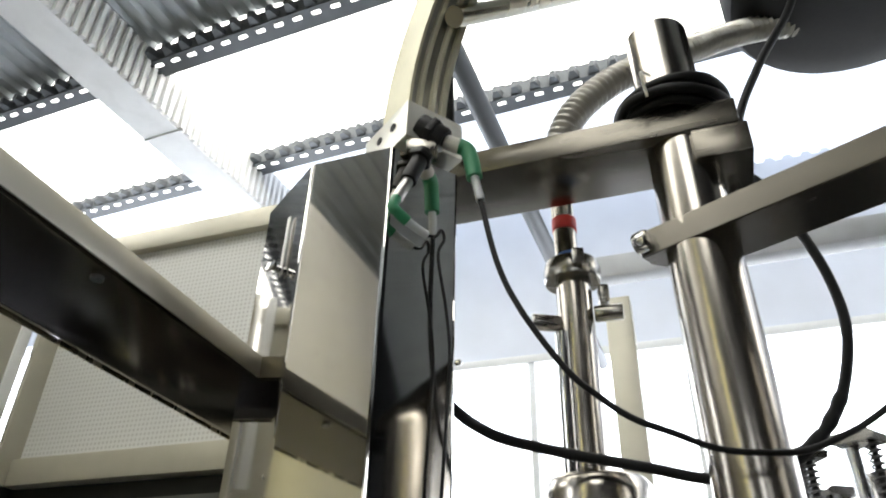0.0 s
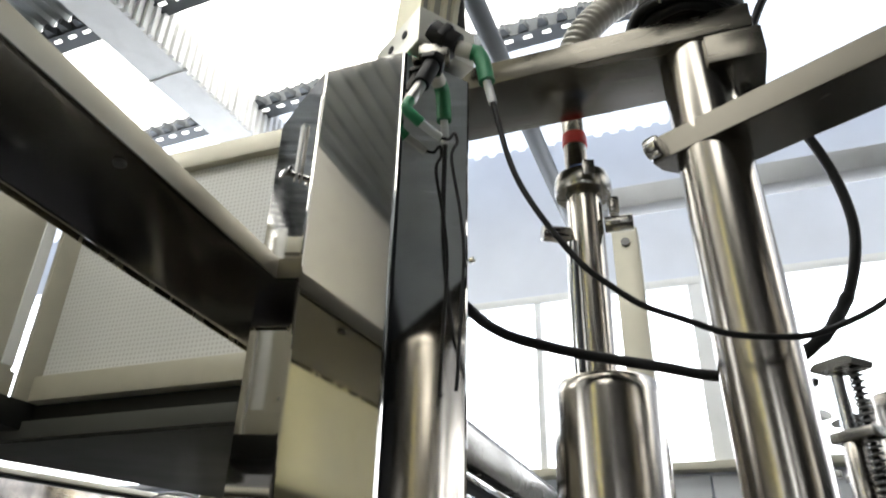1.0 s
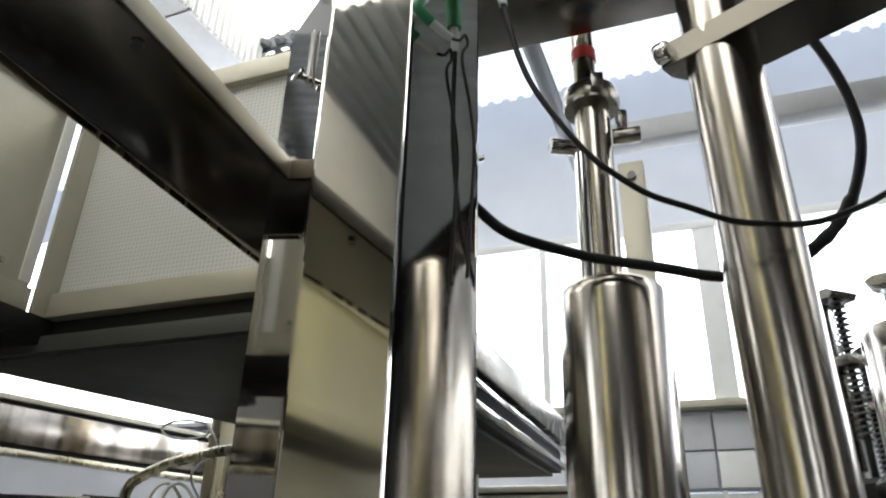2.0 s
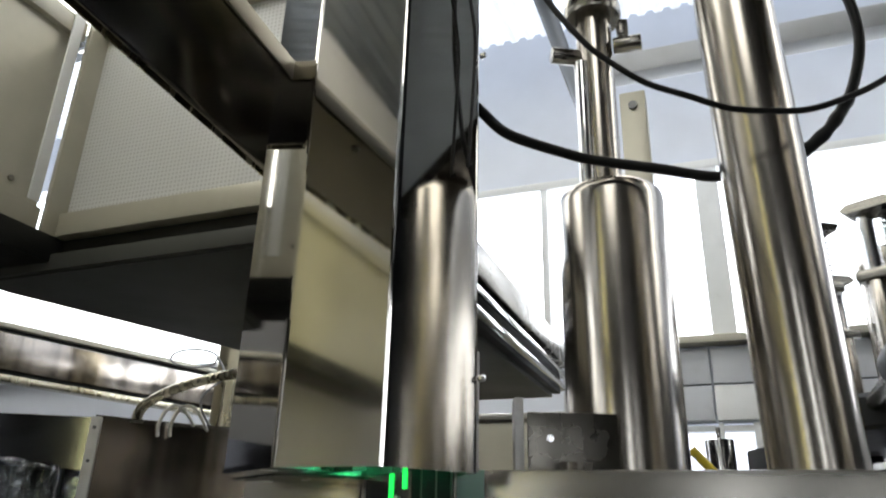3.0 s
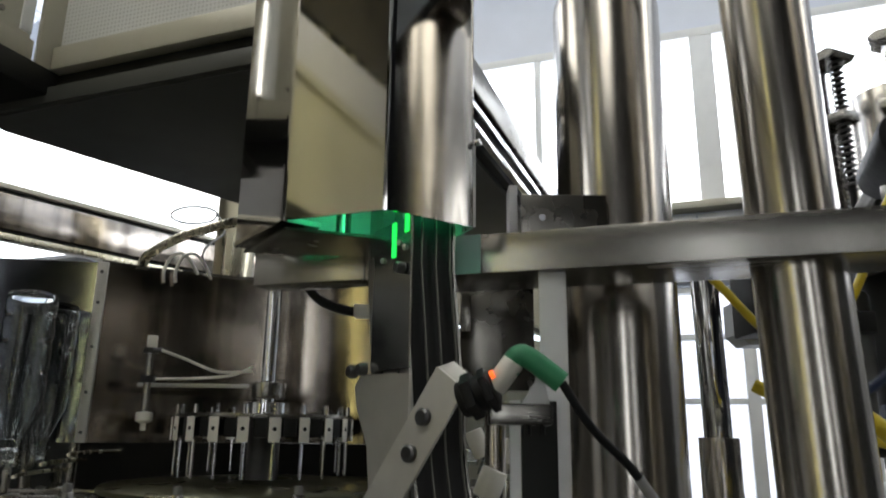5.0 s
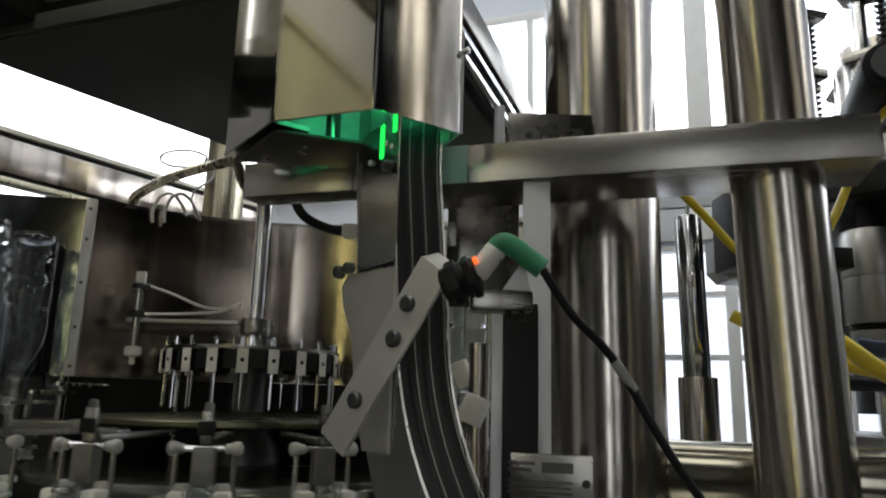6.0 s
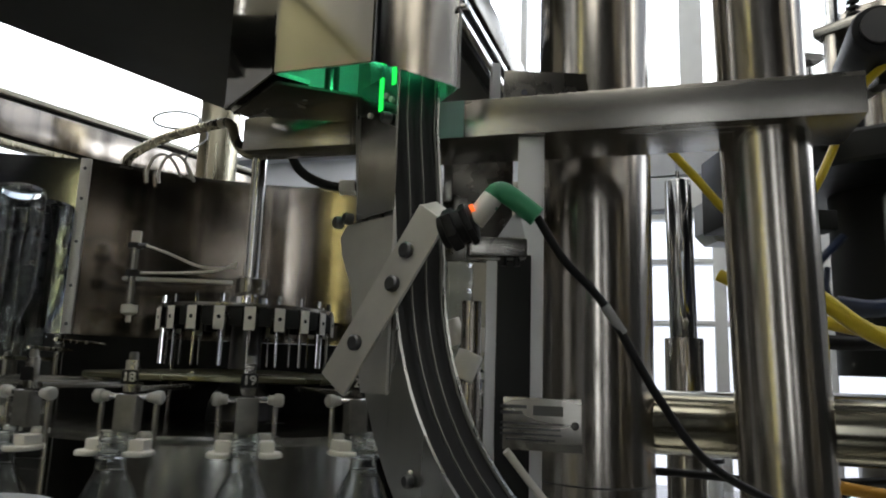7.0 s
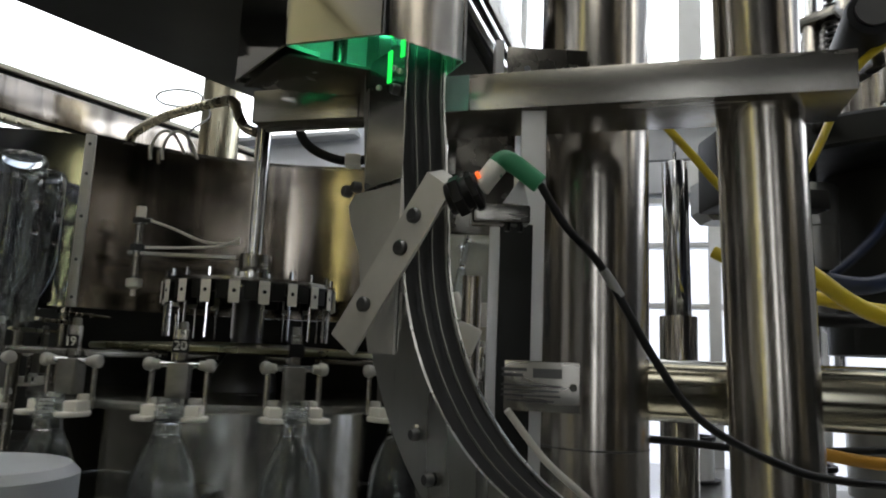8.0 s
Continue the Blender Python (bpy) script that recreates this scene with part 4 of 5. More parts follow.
hood()


def pipe_rack():
    p = thing("conduit", "dark slanting conduit under the roof", "conduit", TURNED)
    part("conduit", rod((-0.255, 0.55, 2.40), (-0.233, 1.95, 2.40), 0.017, 16), PURLIN, p)
    p = thing("guard_fence", "pale aluminium frame of the rear guard", "frame", TURNED)
    part("rail", box(-0.15, 2.4, 1.18, 1.22, 2.255, 2.30, 0.003), PALE, p)
    part("rail", box(-0.19, 2.4, 1.225, 1.24, 2.305, 2.325, 0.003), PALE, p)
    part("post", box(-0.125, -0.080, 1.16, 1.20, 0.0, 2.20, 0.003), CREAM, p)
    part("post", box(0.85, 0.89, 1.18, 1.22, 0.0, 2.255, 0.003), PALE, p)
    part("bolt", rod((-0.102, 1.155, 2.17), (-0.102, 1.16, 2.17), 0.008, 12), DARKBOLT, p)


pipe_rack()


def cabinet():
    c = thing("control_cabinet", "tall cream sheet-metal cabinet behind the machine", "cabinet", TURNED)
    part("body", box(-1.5, -0.95, -2.0, -0.30, 0.0, 2.78, 0.006), CABINET, c)
    part("door", box(-0.948, -0.940, -1.95, -1.16, 0.1, 2.72, 0.004), CABINET, c)
    part("door", box(-0.948, -0.940, -1.14, -0.35, 0.1, 2.72, 0.004), CABINET, c)
    part("handle", box(-0.939, -0.925, -1.20, -1.18, 1.1, 1.3, 0.004), BLACK, c)


def tube_lamp(x, y, r, z0, z1):
    w = thing("tube_lamp", "lit yellow upright tube lamp on a dark foot", "lamp", pose(x, y, 0))
    part("foot", lathe([(0, 0), (0.14, 0), (0.14, 0.02), (0.03, 0.035), (0, 0.035)], 32), BLACK, w)
    part("stem", rod((0, 0, 0.035), (0, 0, z0 - 0.04), 0.014, 16), DARKBOLT, w)
    part("holder", rod((0, 0, z0 - 0.04), (0, 0, z0), r + 0.008, 20, bevel=0.003), BLACK, w)
    part("tube", rod((0, 0, z0), (0, 0, z1), r, 20), WARMTUBE, w, "lit yellow tube")
    part("holder", rod((0, 0, z1), (0, 0, z1 + 0.04), r + 0.008, 20, bevel=0.003), BLACK, w)


cabinet()


tube_lamp(-0.80, -0.46, 0.016, 0.95, 2.70)


# ---- lower machine ----
HUB = Vector((-0.281, 1.13, 0))
N, RW = 20, 0.368
SPIN = -29.5


def turn_at(t):
    return -104.75 + SPIN * (t - 8.0)


def deck():
    d = part("deck", box(-1.6, 1.6, 0.30, 1.7, DECK - 0.03, DECK, 0.004), DECKSTEEL, m=TURNED)
    tagged(d, "wet polished stainless machine deck", "deck", kind="structure")
    d = part("deck_base", box(-1.55, 1.55, 0.34, 1.66, 0.0, DECK - 0.031), DULL, m=TURNED)
    tagged(d, "stainless machine base under the deck", "base", kind="structure")


deck()


def drum():
    line = smooth_line([(-0.570, 1.162, 0), (-0.50, 1.215, 0), (-0.40, 1.268, 0), (-0.28, 1.30, 0), (-0.14, 1.295, 0), (0.0, 1.25, 0)], 6)
    d = thing("splash_wall", "curved brushed stainless splash wall behind the wheel", "splash wall")
    part("sheet", sheet([(p.x, p.y) for p in line], 1.325, 1.606, 0.002), DRUMSTEEL, d)
    # Dark sheet added to hold the shade below the splash wall.
    part("shade_sheet", sheet([(p.x, p.y + 0.004) for p in line], DECK, 1.3245, 0.002), DARK, d, "dark sheet added for the shade below the wall")
    part("rim", sheet([(p.x, p.y - 0.001) for p in line], 1.604, 1.610, 0.004), BAR, d)
    for k in (10, 22):
        p = line[k]
        part("leg", rod((p.x, p.y + 0.012, DECK), (p.x, p.y + 0.012, 1.33), 0.008, 10), BAR, d)
    w = thing("bottle_screen", "dark polished panel with a bottle opening and pale edge", "panel")
    m = bar_frame((-0.83, 1.118, 0), (-0.583, 1.158, 0))
    L = 0.262
    bm = box(-0.45, 0.162, 0, 0.003, 1.325, 1.606)
    box(0.162, 0.231, 0, 0.003, 1.527, 1.606, bm=bm)
    box(0.231, L, 0, 0.003, 1.325, 1.606, bm=bm)
    part("sheet", bm, SCREENSTEEL, w, m=m)
    part("opening_trim", tube([m @ Vector(p) for p in ((0.164, -0.001, 1.33), (0.164, -0.001, 1.508), (0.168, -0.001, 1.520), (0.177, -0.001, 1.525), (0.216, -0.001, 1.525), (0.225, -0.001, 1.520), (0.229, -0.001, 1.508), (0.229, -0.001, 1.33))], 0.0055, 8, 3), BLACK, w, "black rubber trim round the opening")
    part("edge_strip", box(L - 0.004, L + 0.012, -0.004, 0.004, 1.325, 1.607, 0.0015), GUSSET, w, "pale edge strip with screws", m=m)
    for z in (1.34, 1.40, 1.47, 1.54, 1.59):
        part("screw", rod(m @ Vector((L + 0.004, -0.004, z)), m @ Vector((L + 0.004, -0.0055, z)), 0.0028, 8), DARKBOLT, w)
    bm = box(0.110, 0.118, 0.004, 0.11, 1.325, 1.545)
    box(0.234, 0.244, 0.004, 0.11, 1.325, 1.545, bm=bm)
    box(0.118, 0.234, 0.100, 0.11, 1.325, 1.545, bm=bm)
    box(0.118, 0.234, 0.004, 0.10, 1.535, 1.545, bm=bm)
    part("pocket", bm, BLACK, w, "black lined pocket behind the opening", m=m)
    part("peg", rod(m @ Vector((0.181, 0.038, DECK)), m @ Vector((0.181, 0.038, 1.31)), 0.009, 12), BAR, w)
    part("leg", rod(m @ Vector((L - 0.01, 0.02, DECK)), m @ Vector((L - 0.01, 0.02, 1.33)), 0.008, 10), BAR, w)
    part("leg", rod(m @ Vector((-0.3, 0.02, DECK)), m @ Vector((-0.3, 0.02, 1.33)), 0.008, 10), BAR, w)


# Added blind: hides the bright wall where only shade belongs.
r = thing("dark_blind", "dark sheet added to keep the space behind the panel dark", "screen")
part("sheet", box(-1.5, -0.52, 1.60, 1.604, DECK, 1.62, 0.001), DARK, r)
part("foot", box(-1.5, -0.52, 1.59, 1.599, DECK, DECK + 0.02, 0.001), DARK, r)
drum()


def left_rear():
    b = thing("overhead_band", "brushed stainless fascia beam of the machine", "fascia", pose(-0.875, 1.379, 0, 0, 0, 54.7))
    part("fascia", box(-0.9, 0.70, 0.004, 0.03, 1.722, 1.793, 0.003), DRUMSTEEL, b)
    part("top_trim", box(-0.9, 0.70, -0.004, 0.035, 1.801, 1.812, 0.002), CREAM, b)
    # Dark strip painted as the shade under the trim.
    part("shadow_gap", box(-0.9, 0.70, 0.008, 0.03, 1.7935, 1.8005), DARK, b, "dark strip painted as the shade under the trim")
    part("lower_rail", box(-0.9, 0.70, 0.0, 0.03, 1.700, 1.713, 0.002), BRASSY, b)
    # Dark strip for the shaded gap over the lower rail.
    part("web", box(-0.9, 0.70, 0.012, 0.028, 1.7135, 1.7215), DARK, b)
    for x in (-0.85, 0.66):
        part("strut", box(x - 0.015, x + 0.015, 0.004, 0.03, DECK, 1.699, 0.002), BAR, b)
    g = thing("grab_rail", "bent stainless tube rail above the splash wall", "rail")
    part("tube", tube([(-0.548, 1.25, 1.56), (-0.545, 1.248, 1.60), (-0.538, 1.24, 1.628), (-0.520, 1.235, 1.645), (-0.465, 1.22, 1.668), (-0.375, 1.19, 1.684), (-0.345, 1.17, 1.678), (-0.333, 1.165, 1.652), (-0.318, 1.155, 1.63), (-0.293, 1.130, 1.615)], 0.0085, 14), BRASSY, g)
    p = thing("rear_pipe", "thick warm-toned stainless pipe behind the wall", "pipe")
    part("pipe", rod((-0.463, 1.50, DECK), (-0.463, 1.50, 1.95), 0.041, 40), BRASSY, p)
    w = thing("wire_loop", "loop of thin grey wire above the splash wall", "wire")
    ring = [(-0.50 + 0.045 * math.cos(t), 1.35, 1.745 + 0.017 * math.sin(t)) for t in [2 * math.pi * k / 12 for k in range(13)]] + [(-0.44, 1.35, 1.71), (-0.47, 1.33, 1.66), (-0.463, 1.46, 1.60)]
    part("wire", tube(ring, 0.0022, 8, 5), SLEEVE, w)
    w = thing("air_line", "two pale plastic air lines over the wall rim", "hose")
    for dx in (0, 0.02):
        part("line", tube([(-0.490 + dx, 1.215, 1.585), (-0.490 + dx, 1.212, 1.605), (-0.480 + dx, 1.21, 1.628), (-0.462 + dx, 1.21, 1.634), (-0.448 + dx, 1.225, 1.62), (-0.445 + dx, 1.29, 1.585)], 0.0028, 8), NYLON, w)
    b = thing("rear_cabinet", "cream machine housing behind the splash wall", "cabinet", TURNED)
    part("body", box(-0.62, -0.17, 1.42, 1.80, DECK, 1.66, 0.006), CREAM, b)
    part("lid", box(-0.64, -0.16, 1.41, 1.81, 1.662, 1.675, 0.003), DULL, b)
    h = thing("black_hose", "short black hose below the bar", "hose")
    part("hose", tube([(-0.15, 0.70, 1.495), (-0.137, 0.70, 1.472), (-0.115, 0.70, 1.460), (-0.09, 0.70, 1.457), (-0.06, 0.70, 1.466), (-0.04, 0.68, 1.478)], 0.0045, 12), BLACK, h)
    part("clip", box(-0.098, -0.083, 0.692, 0.708, 1.451, 1.4625, 0.001), NYLON, h)
    p = thing("support_rod", "short threaded rod between bar and guard", "rod")
    part("rod", rod((-0.098, 0.605, 1.49), (-0.098, 0.605, 1.56), 0.008, 14), BAR, p)
    part("nut", rod((-0.098, 0.605, 1.4938), (-0.098, 0.605, 1.503), 0.014, 6), BAR, p)


left_rear()


def guide_rails():
    g = thing("guide_rail", "pair of thin curved steel guide rails round the wheel", "rail")
    for r, z, rr in ((0.255, 1.312, 0.0028), (0.285, 1.300, 0.0028), (0.315, 1.285, 0.0028)):
        part("rail", tube([(HUB.x + r * math.cos(radians(a)), HUB.y + r * math.sin(radians(a)), z) for a in range(100, 216, 15)], rr, 8), BRASSY, g)
    for a in (110, 150):
        x, y = HUB.x + 0.30 * math.cos(radians(a)), HUB.y + 0.30 * math.sin(radians(a))
        part("stay", rod((x, y, DECK), (x, y, 1.296), 0.005, 10), BAR, g)


guide_rails()


def spindle():
    s = thing("fixed_spindle", "upright chromed spindle with a side arm and valve", "spindle", pose(HUB.x, HUB.y, 0))
    part("shaft", rod((0, 0, 1.372), (0, 0, 1.90), 0.0125, 28), CHROME, s)
    part("clamp", lathe([(0.0127, 1.392), (0.026, 1.392), (0.027, 1.396), (0.027, 1.415), (0.0127, 1.418)], 28, closed=True), BAR, s)
    part("arm", box(-0.195, -0.02, -0.005, 0.004, 1.4075, 1.4135, 0.001), DULL, s)
    v = part("valve", rod((-0.180, -0.002, 1.372), (-0.180, -0.002, 1.46), 0.0065, 16), BAR, s, "small upright air valve")
    part("cap", box(-0.187, -0.173, -0.006, 0.002, 1.462, 1.485, 0.001), NYLON, v)
    part("nut", rod((-0.180, -0.002, 1.458), (-0.180, -0.002, 1.466), 0.0115, 6), DARKBOLT, v)
    part("nut", rod((-0.180, -0.002, 1.414), (-0.180, -0.002, 1.424), 0.011, 6), DARKBOLT, v)
    part("tip", lathe([(0, 0), (0.004, 0), (0.004, 0.01), (0.012, 0.014), (0.012, 0.026), (0, 0.028)], 18), NYLON, v, m=pose(-0.180, -0.002, 1.344))
    part("elbow", rod((-0.175, -0.006, 1.462), (-0.160, -0.010, 1.462), 0.004, 10), DARKBOLT, v)
    part("air_line", tube([(-0.162, -0.010, 1.462), (-0.12, -0.02, 1.448), (-0.07, -0.02, 1.430), (-0.02, -0.015, 1.432)], 0.0022, 8), NYLON, s, "pale air line")
    part("air_line", tube([(-0.165, -0.010, 1.419), (-0.10, -0.02, 1.420), (-0.05, -0.02, 1.425), (-0.02, -0.015, 1.438)], 0.0022, 8), NYLON, s, "pale air line")


spindle()


DZ = 1.267


def wheel():
    """The turning gripper wheel: plates, hub ring with tabs, and a gripper at each station."""
    w = thing("gripper_wheel", "turning bottle rinser wheel with numbered grippers", "wheel", pose(HUB.x, HUB.y, 0))
    part("disc", lathe([(0.046, DZ), (0.215, DZ - 0.004), (0.218, DZ - 0.002), (0.218, DZ + 0.003), (0.215, DZ + 0.005), (0.046, DZ + 0.012)], 80, closed=True), OLIVE, w, "dull wet carrier disc")
    part("lower_disc", lathe([(0.02, 1.196), (0.285, 1.196), (0.287, 1.199), (0.287, 1.206), (0.02, 1.206)], 72, closed=True), DECKSTEEL, w, "wet lower plate")
    part("drum", lathe([(0.0, DECK + 0.002), (0.19, DECK + 0.002), (0.19, 1.1955), (0.0, 1.1955)], 72), DECKSTEEL, w, "wet drum under the plate")
    part("hub_ring", lathe([(0.05, 1.364), (0.128, 1.364), (0.1285, 1.366), (0.1285, 1.369), (0.05, 1.369)], 64, closed=True), BAR, w)
    part("hub", lathe([(0.0, 1.2065), (0.05, 1.2065), (0.048, 1.23), (0.024, 1.27), (0.022, 1.364), (0.0, 1.366)], 48), DARKBOLT, w)
    part("hub_cap", lathe([(0.0135, 1.3695), (0.034, 1.3695), (0.034, 1.386), (0.0135, 1.388)], 32, closed=True), CHROME, w)
    tab = mesh_of(box(-0.0075, 0.0075, -0.002, 0.0, -0.032, 0.0, 0.001), "tab", NYLON)
    dark = mesh_of(box(-0.0095, 0.0095, -0.003, 0.014, -0.026, -0.001, 0.002), "valve_body", DARK)
    hole = mesh_of(rod((0, -0.0025, -0.015), (0, -0.0018, -0.015), 0.0028, 10), "hole", BLACK)
    stem = mesh_of(rod((0, 0, -0.080), (0, 0, -0.03), 0.0022, 8), "stem", CHROME)
    pin = mesh_of(rod((0, 0, 0), (0, 0, 0.012), 0.003, 8), "pin", CHROME)
    # gripper pieces, x along the rim, y outwards (negative), z up
    cross = mesh_of(rod((-0.031, 0, 0), (0.031, 0, 0), 0.0032, 12), "cross_rod", CHROME)
    roll = mesh_of(lathe([(0, -0.008), (0.0042, -0.008), (0.0050, -0.006), (0.0050, -0.002), (0.0066, -0.001), (0.0070, 0.002), (0.0066, 0.006), (0.004, 0.008), (0, 0.008)], 18, m=pose(0, 0, 0, 0, 90, 0)), "roller", WORNNYLON)
    bm = box(-0.0108, 0.0108, -0.008, 0.010, -0.034, 0.002, 0.002)
    block = mesh_of(bm, "block", BLOCKGREY)
    leg = mesh_of(rod((0, 0, -0.048), (0, 0, 0.0), 0.0028, 10), "leg", BAR)
    jaw_line = [(0.010, 0.014), (0.015, 0.000), (0.0165, -0.020), (0.0155, -0.032), (0.022, -0.037), (0.036, -0.034), (0.042, -0.022), (0.041, -0.006), (0.032, 0.008), (0.022, 0.016)]
    bm = bmesh.new()
    lo = [bm.verts.new((x, y, 0)) for x, y in jaw_line]
    hi = [bm.verts.new((x, y, 0.005)) for x, y in jaw_line]
    bm.faces.new(lo)
    bm.faces.new(hi)
    for i in range(len(lo)):
        bm.faces.new((lo[i], lo[(i + 1) % len(lo)], hi[(i + 1) % len(lo)], hi[i]))
    bmesh.ops.bevel(bm, geom=bm.edges[:], offset=0.001, segments=1, affect="EDGES")
    jaw = mesh_of(bm, "jaw", NYLON)
    heel = mesh_of(box(0.0155, 0.0330, -0.020, 0.004, 0.0045, 0.0165, 0.0025), "jaw_heel", NYLON)
    knob = mesh_of(lathe([(0, 0.006), (0.007, 0.006), (0.0085, 0.004), (0.0085, 0), (0, 0)], 16), "knob", WORNNYLON)
    arm = mesh_of(box(-0.007, 0.007, 0.010, 0.156, 0.004, 0.010, 0.0015), "arm", BAR)
    upright = mesh_of(box(-0.0055, 0.0055, -0.003, 0.006, 0.004, 0.036, 0.001), "upright", BAR)
    cup = mesh_of(lathe([(0, 0.014), (0.0035, 0.014), (0.0045, 0.011), (0.0045, 0.002), (0.006, 0), (0, 0)], 14), "spring_cup", BLOCKGREY)
    ticket = mesh_of(box(-0.0085, 0.0085, -0.0045, -0.003, 0.012, 0.026, 0.0006), "number_plate", BLACK)

    def child(nm, me, m, parent):
        o = new(nm, me)
        o.parent, o.matrix_basis = parent, m
        return o

    for k in range(N):
        th = 360.0 / N * k
        m = pose(0, 0, 0, 0, 0, th + 90)
        hm = m @ pose(0, -0.1285, 1.364)
        t = child("tab", tab, hm, w)
        child("hole", hole, pose(0, 0, 0), t)
        child("valve_body", dark, m @ pose(0.021, -0.121, 1.364), w)
        child("stem", stem, m @ pose(0, -0.122, 1.364), w)
        child("pin", pin, hm @ pose(0, 0.006, 0.005), w)
        g = child("gripper", block, m @ pose(0, -RW, 1.251), w)
        child("cross_rod", cross, pose(0, 0, 0), g)
        for sx in (-1, 1):
            child("roller", roll, pose(0.0275 * sx, 0, 0) @ pose(0, 0, 0, 0, 0, 0 if sx > 0 else 180), g)
            child("leg", leg, pose(0.0275 * sx, 0.002, 0), g)
            child("jaw", jaw, Matrix.Diagonal((0.86 * sx, 0.9, 0.9, 1)) @ pose(0, -0.004, -0.060), g)
            child("jaw_heel", heel, Matrix.Diagonal((0.86 * sx, 0.9, 0.9, 1)) @ pose(0, -0.004, -0.060), g)
            child("knob", knob, pose(0.019 * sx, 0.004, -0.0395), g)
        child("arm", arm, pose(0, 0, 0), g)
        child("upright", upright, pose(0, 0, 0), g)
        child("spring_cup", cup, pose(0, 0.002, 0.030), g)
        child("number_plate", ticket, pose(0, 0, 0), g)
        number = {1: "20", 0: "19", N - 1: "18"}.get(k)
        if number:
            cu = bpy.data.curves.new("number", "FONT")
            cu.body, cu.size, cu.extrude, cu.align_x, cu.align_y = number, 0.0135, 0.0003, "CENTER", "CENTER"
            cu.materials.append(NYLON)
            tx = new("number", cu)
            tx.parent, tx.matrix_basis = g, pose(0, -0.0052, 0.019, 90)
            tx["label"] = "white painted gripper number"
    return w


WHEEL = wheel()


def bottles():
    prof = [(0.0, -0.214), (0.020, -0.216), (0.029, -0.213), (0.0325, -0.205), (0.0325, -0.185), (0.0305, -0.180), (0.0325, -0.175), (0.0325, -0.150), (0.0300, -0.145), (0.0325, -0.140),
            (0.0325, -0.110), (0.0305, -0.105), (0.0320, -0.098), (0.0325, -0.075), (0.030, -0.055), (0.022, -0.033), (0.0145, -0.018), (0.0132, -0.0165), (0.0205, -0.034), (0.0287, -0.056), (0.0312, -0.076), (0.0312, -0.204), (0.0, -0.212)]
    neck = [(0.0143, -0.0162), (0.0130, -0.006), (0.0165, -0.005), (0.0165, -0.002), (0.0130, -0.001), (0.0130, 0.003), (0.0140, 0.004), (0.0140, 0.006), (0.0130, 0.007), (0.0130, 0.010),
            (0.0140, 0.011), (0.0140, 0.013), (0.0128, 0.014), (0.0128, 0.019), (0.0112, 0.019), (0.0112, -0.010), (0.0130, -0.0158)]
    first = thing("bottle", "clear empty ribbed plastic bottle held in the gripper", "bottle", group="bottles on the rinser wheel")
    part("body", lathe(prof, 36), PET, first)
    part("neck", lathe(neck, 36, closed=True), PET, first, "threaded neck")
    out = [first]
    for k in range(1, N):
        out.append(copy_thing(first, pose(0, 0, 0)))
    return out


BOTTLES = bottles()


def pocket_bottle():
    """An upside-down bottle that stays in the pocket of the dark panel."""
    b = copy_thing(BOTTLES[0], bar_frame((-0.83, 1.118, 0), (-0.583, 1.158, 0)) @ pose(0.181, 0.038, 1.3035, 180, 0, 0))
    tagged(b, "clear plastic bottle upside down in the dark pocket", "bottle")


pocket_bottle()


def bottle_pose(k, t):
    """Hanging at the front, swung over outwards on the far left, neck in the gripper."""
    th = turn_at(t) + 360.0 / N * k
    q = (th + 90) % 360
    back = (360 - q) % 360            # degrees past the front, in the sense of turning
    f = min(max((back - 38) / 30.0, 0), 1) if back < 200 else 1 - min(max((back - 262) / 30.0, 0), 1)
    f = f * f * (3 - 2 * f)
    m = pose(HUB.x, HUB.y, 0) @ pose(0, 0, 0, 0, 0, th + 90)
    return m @ pose(0, -RW - 0.022 + 0.062 * f, 1.200 + 0.115 * f) @ pose(0, 0, 0, -180 * f, 0, 0)


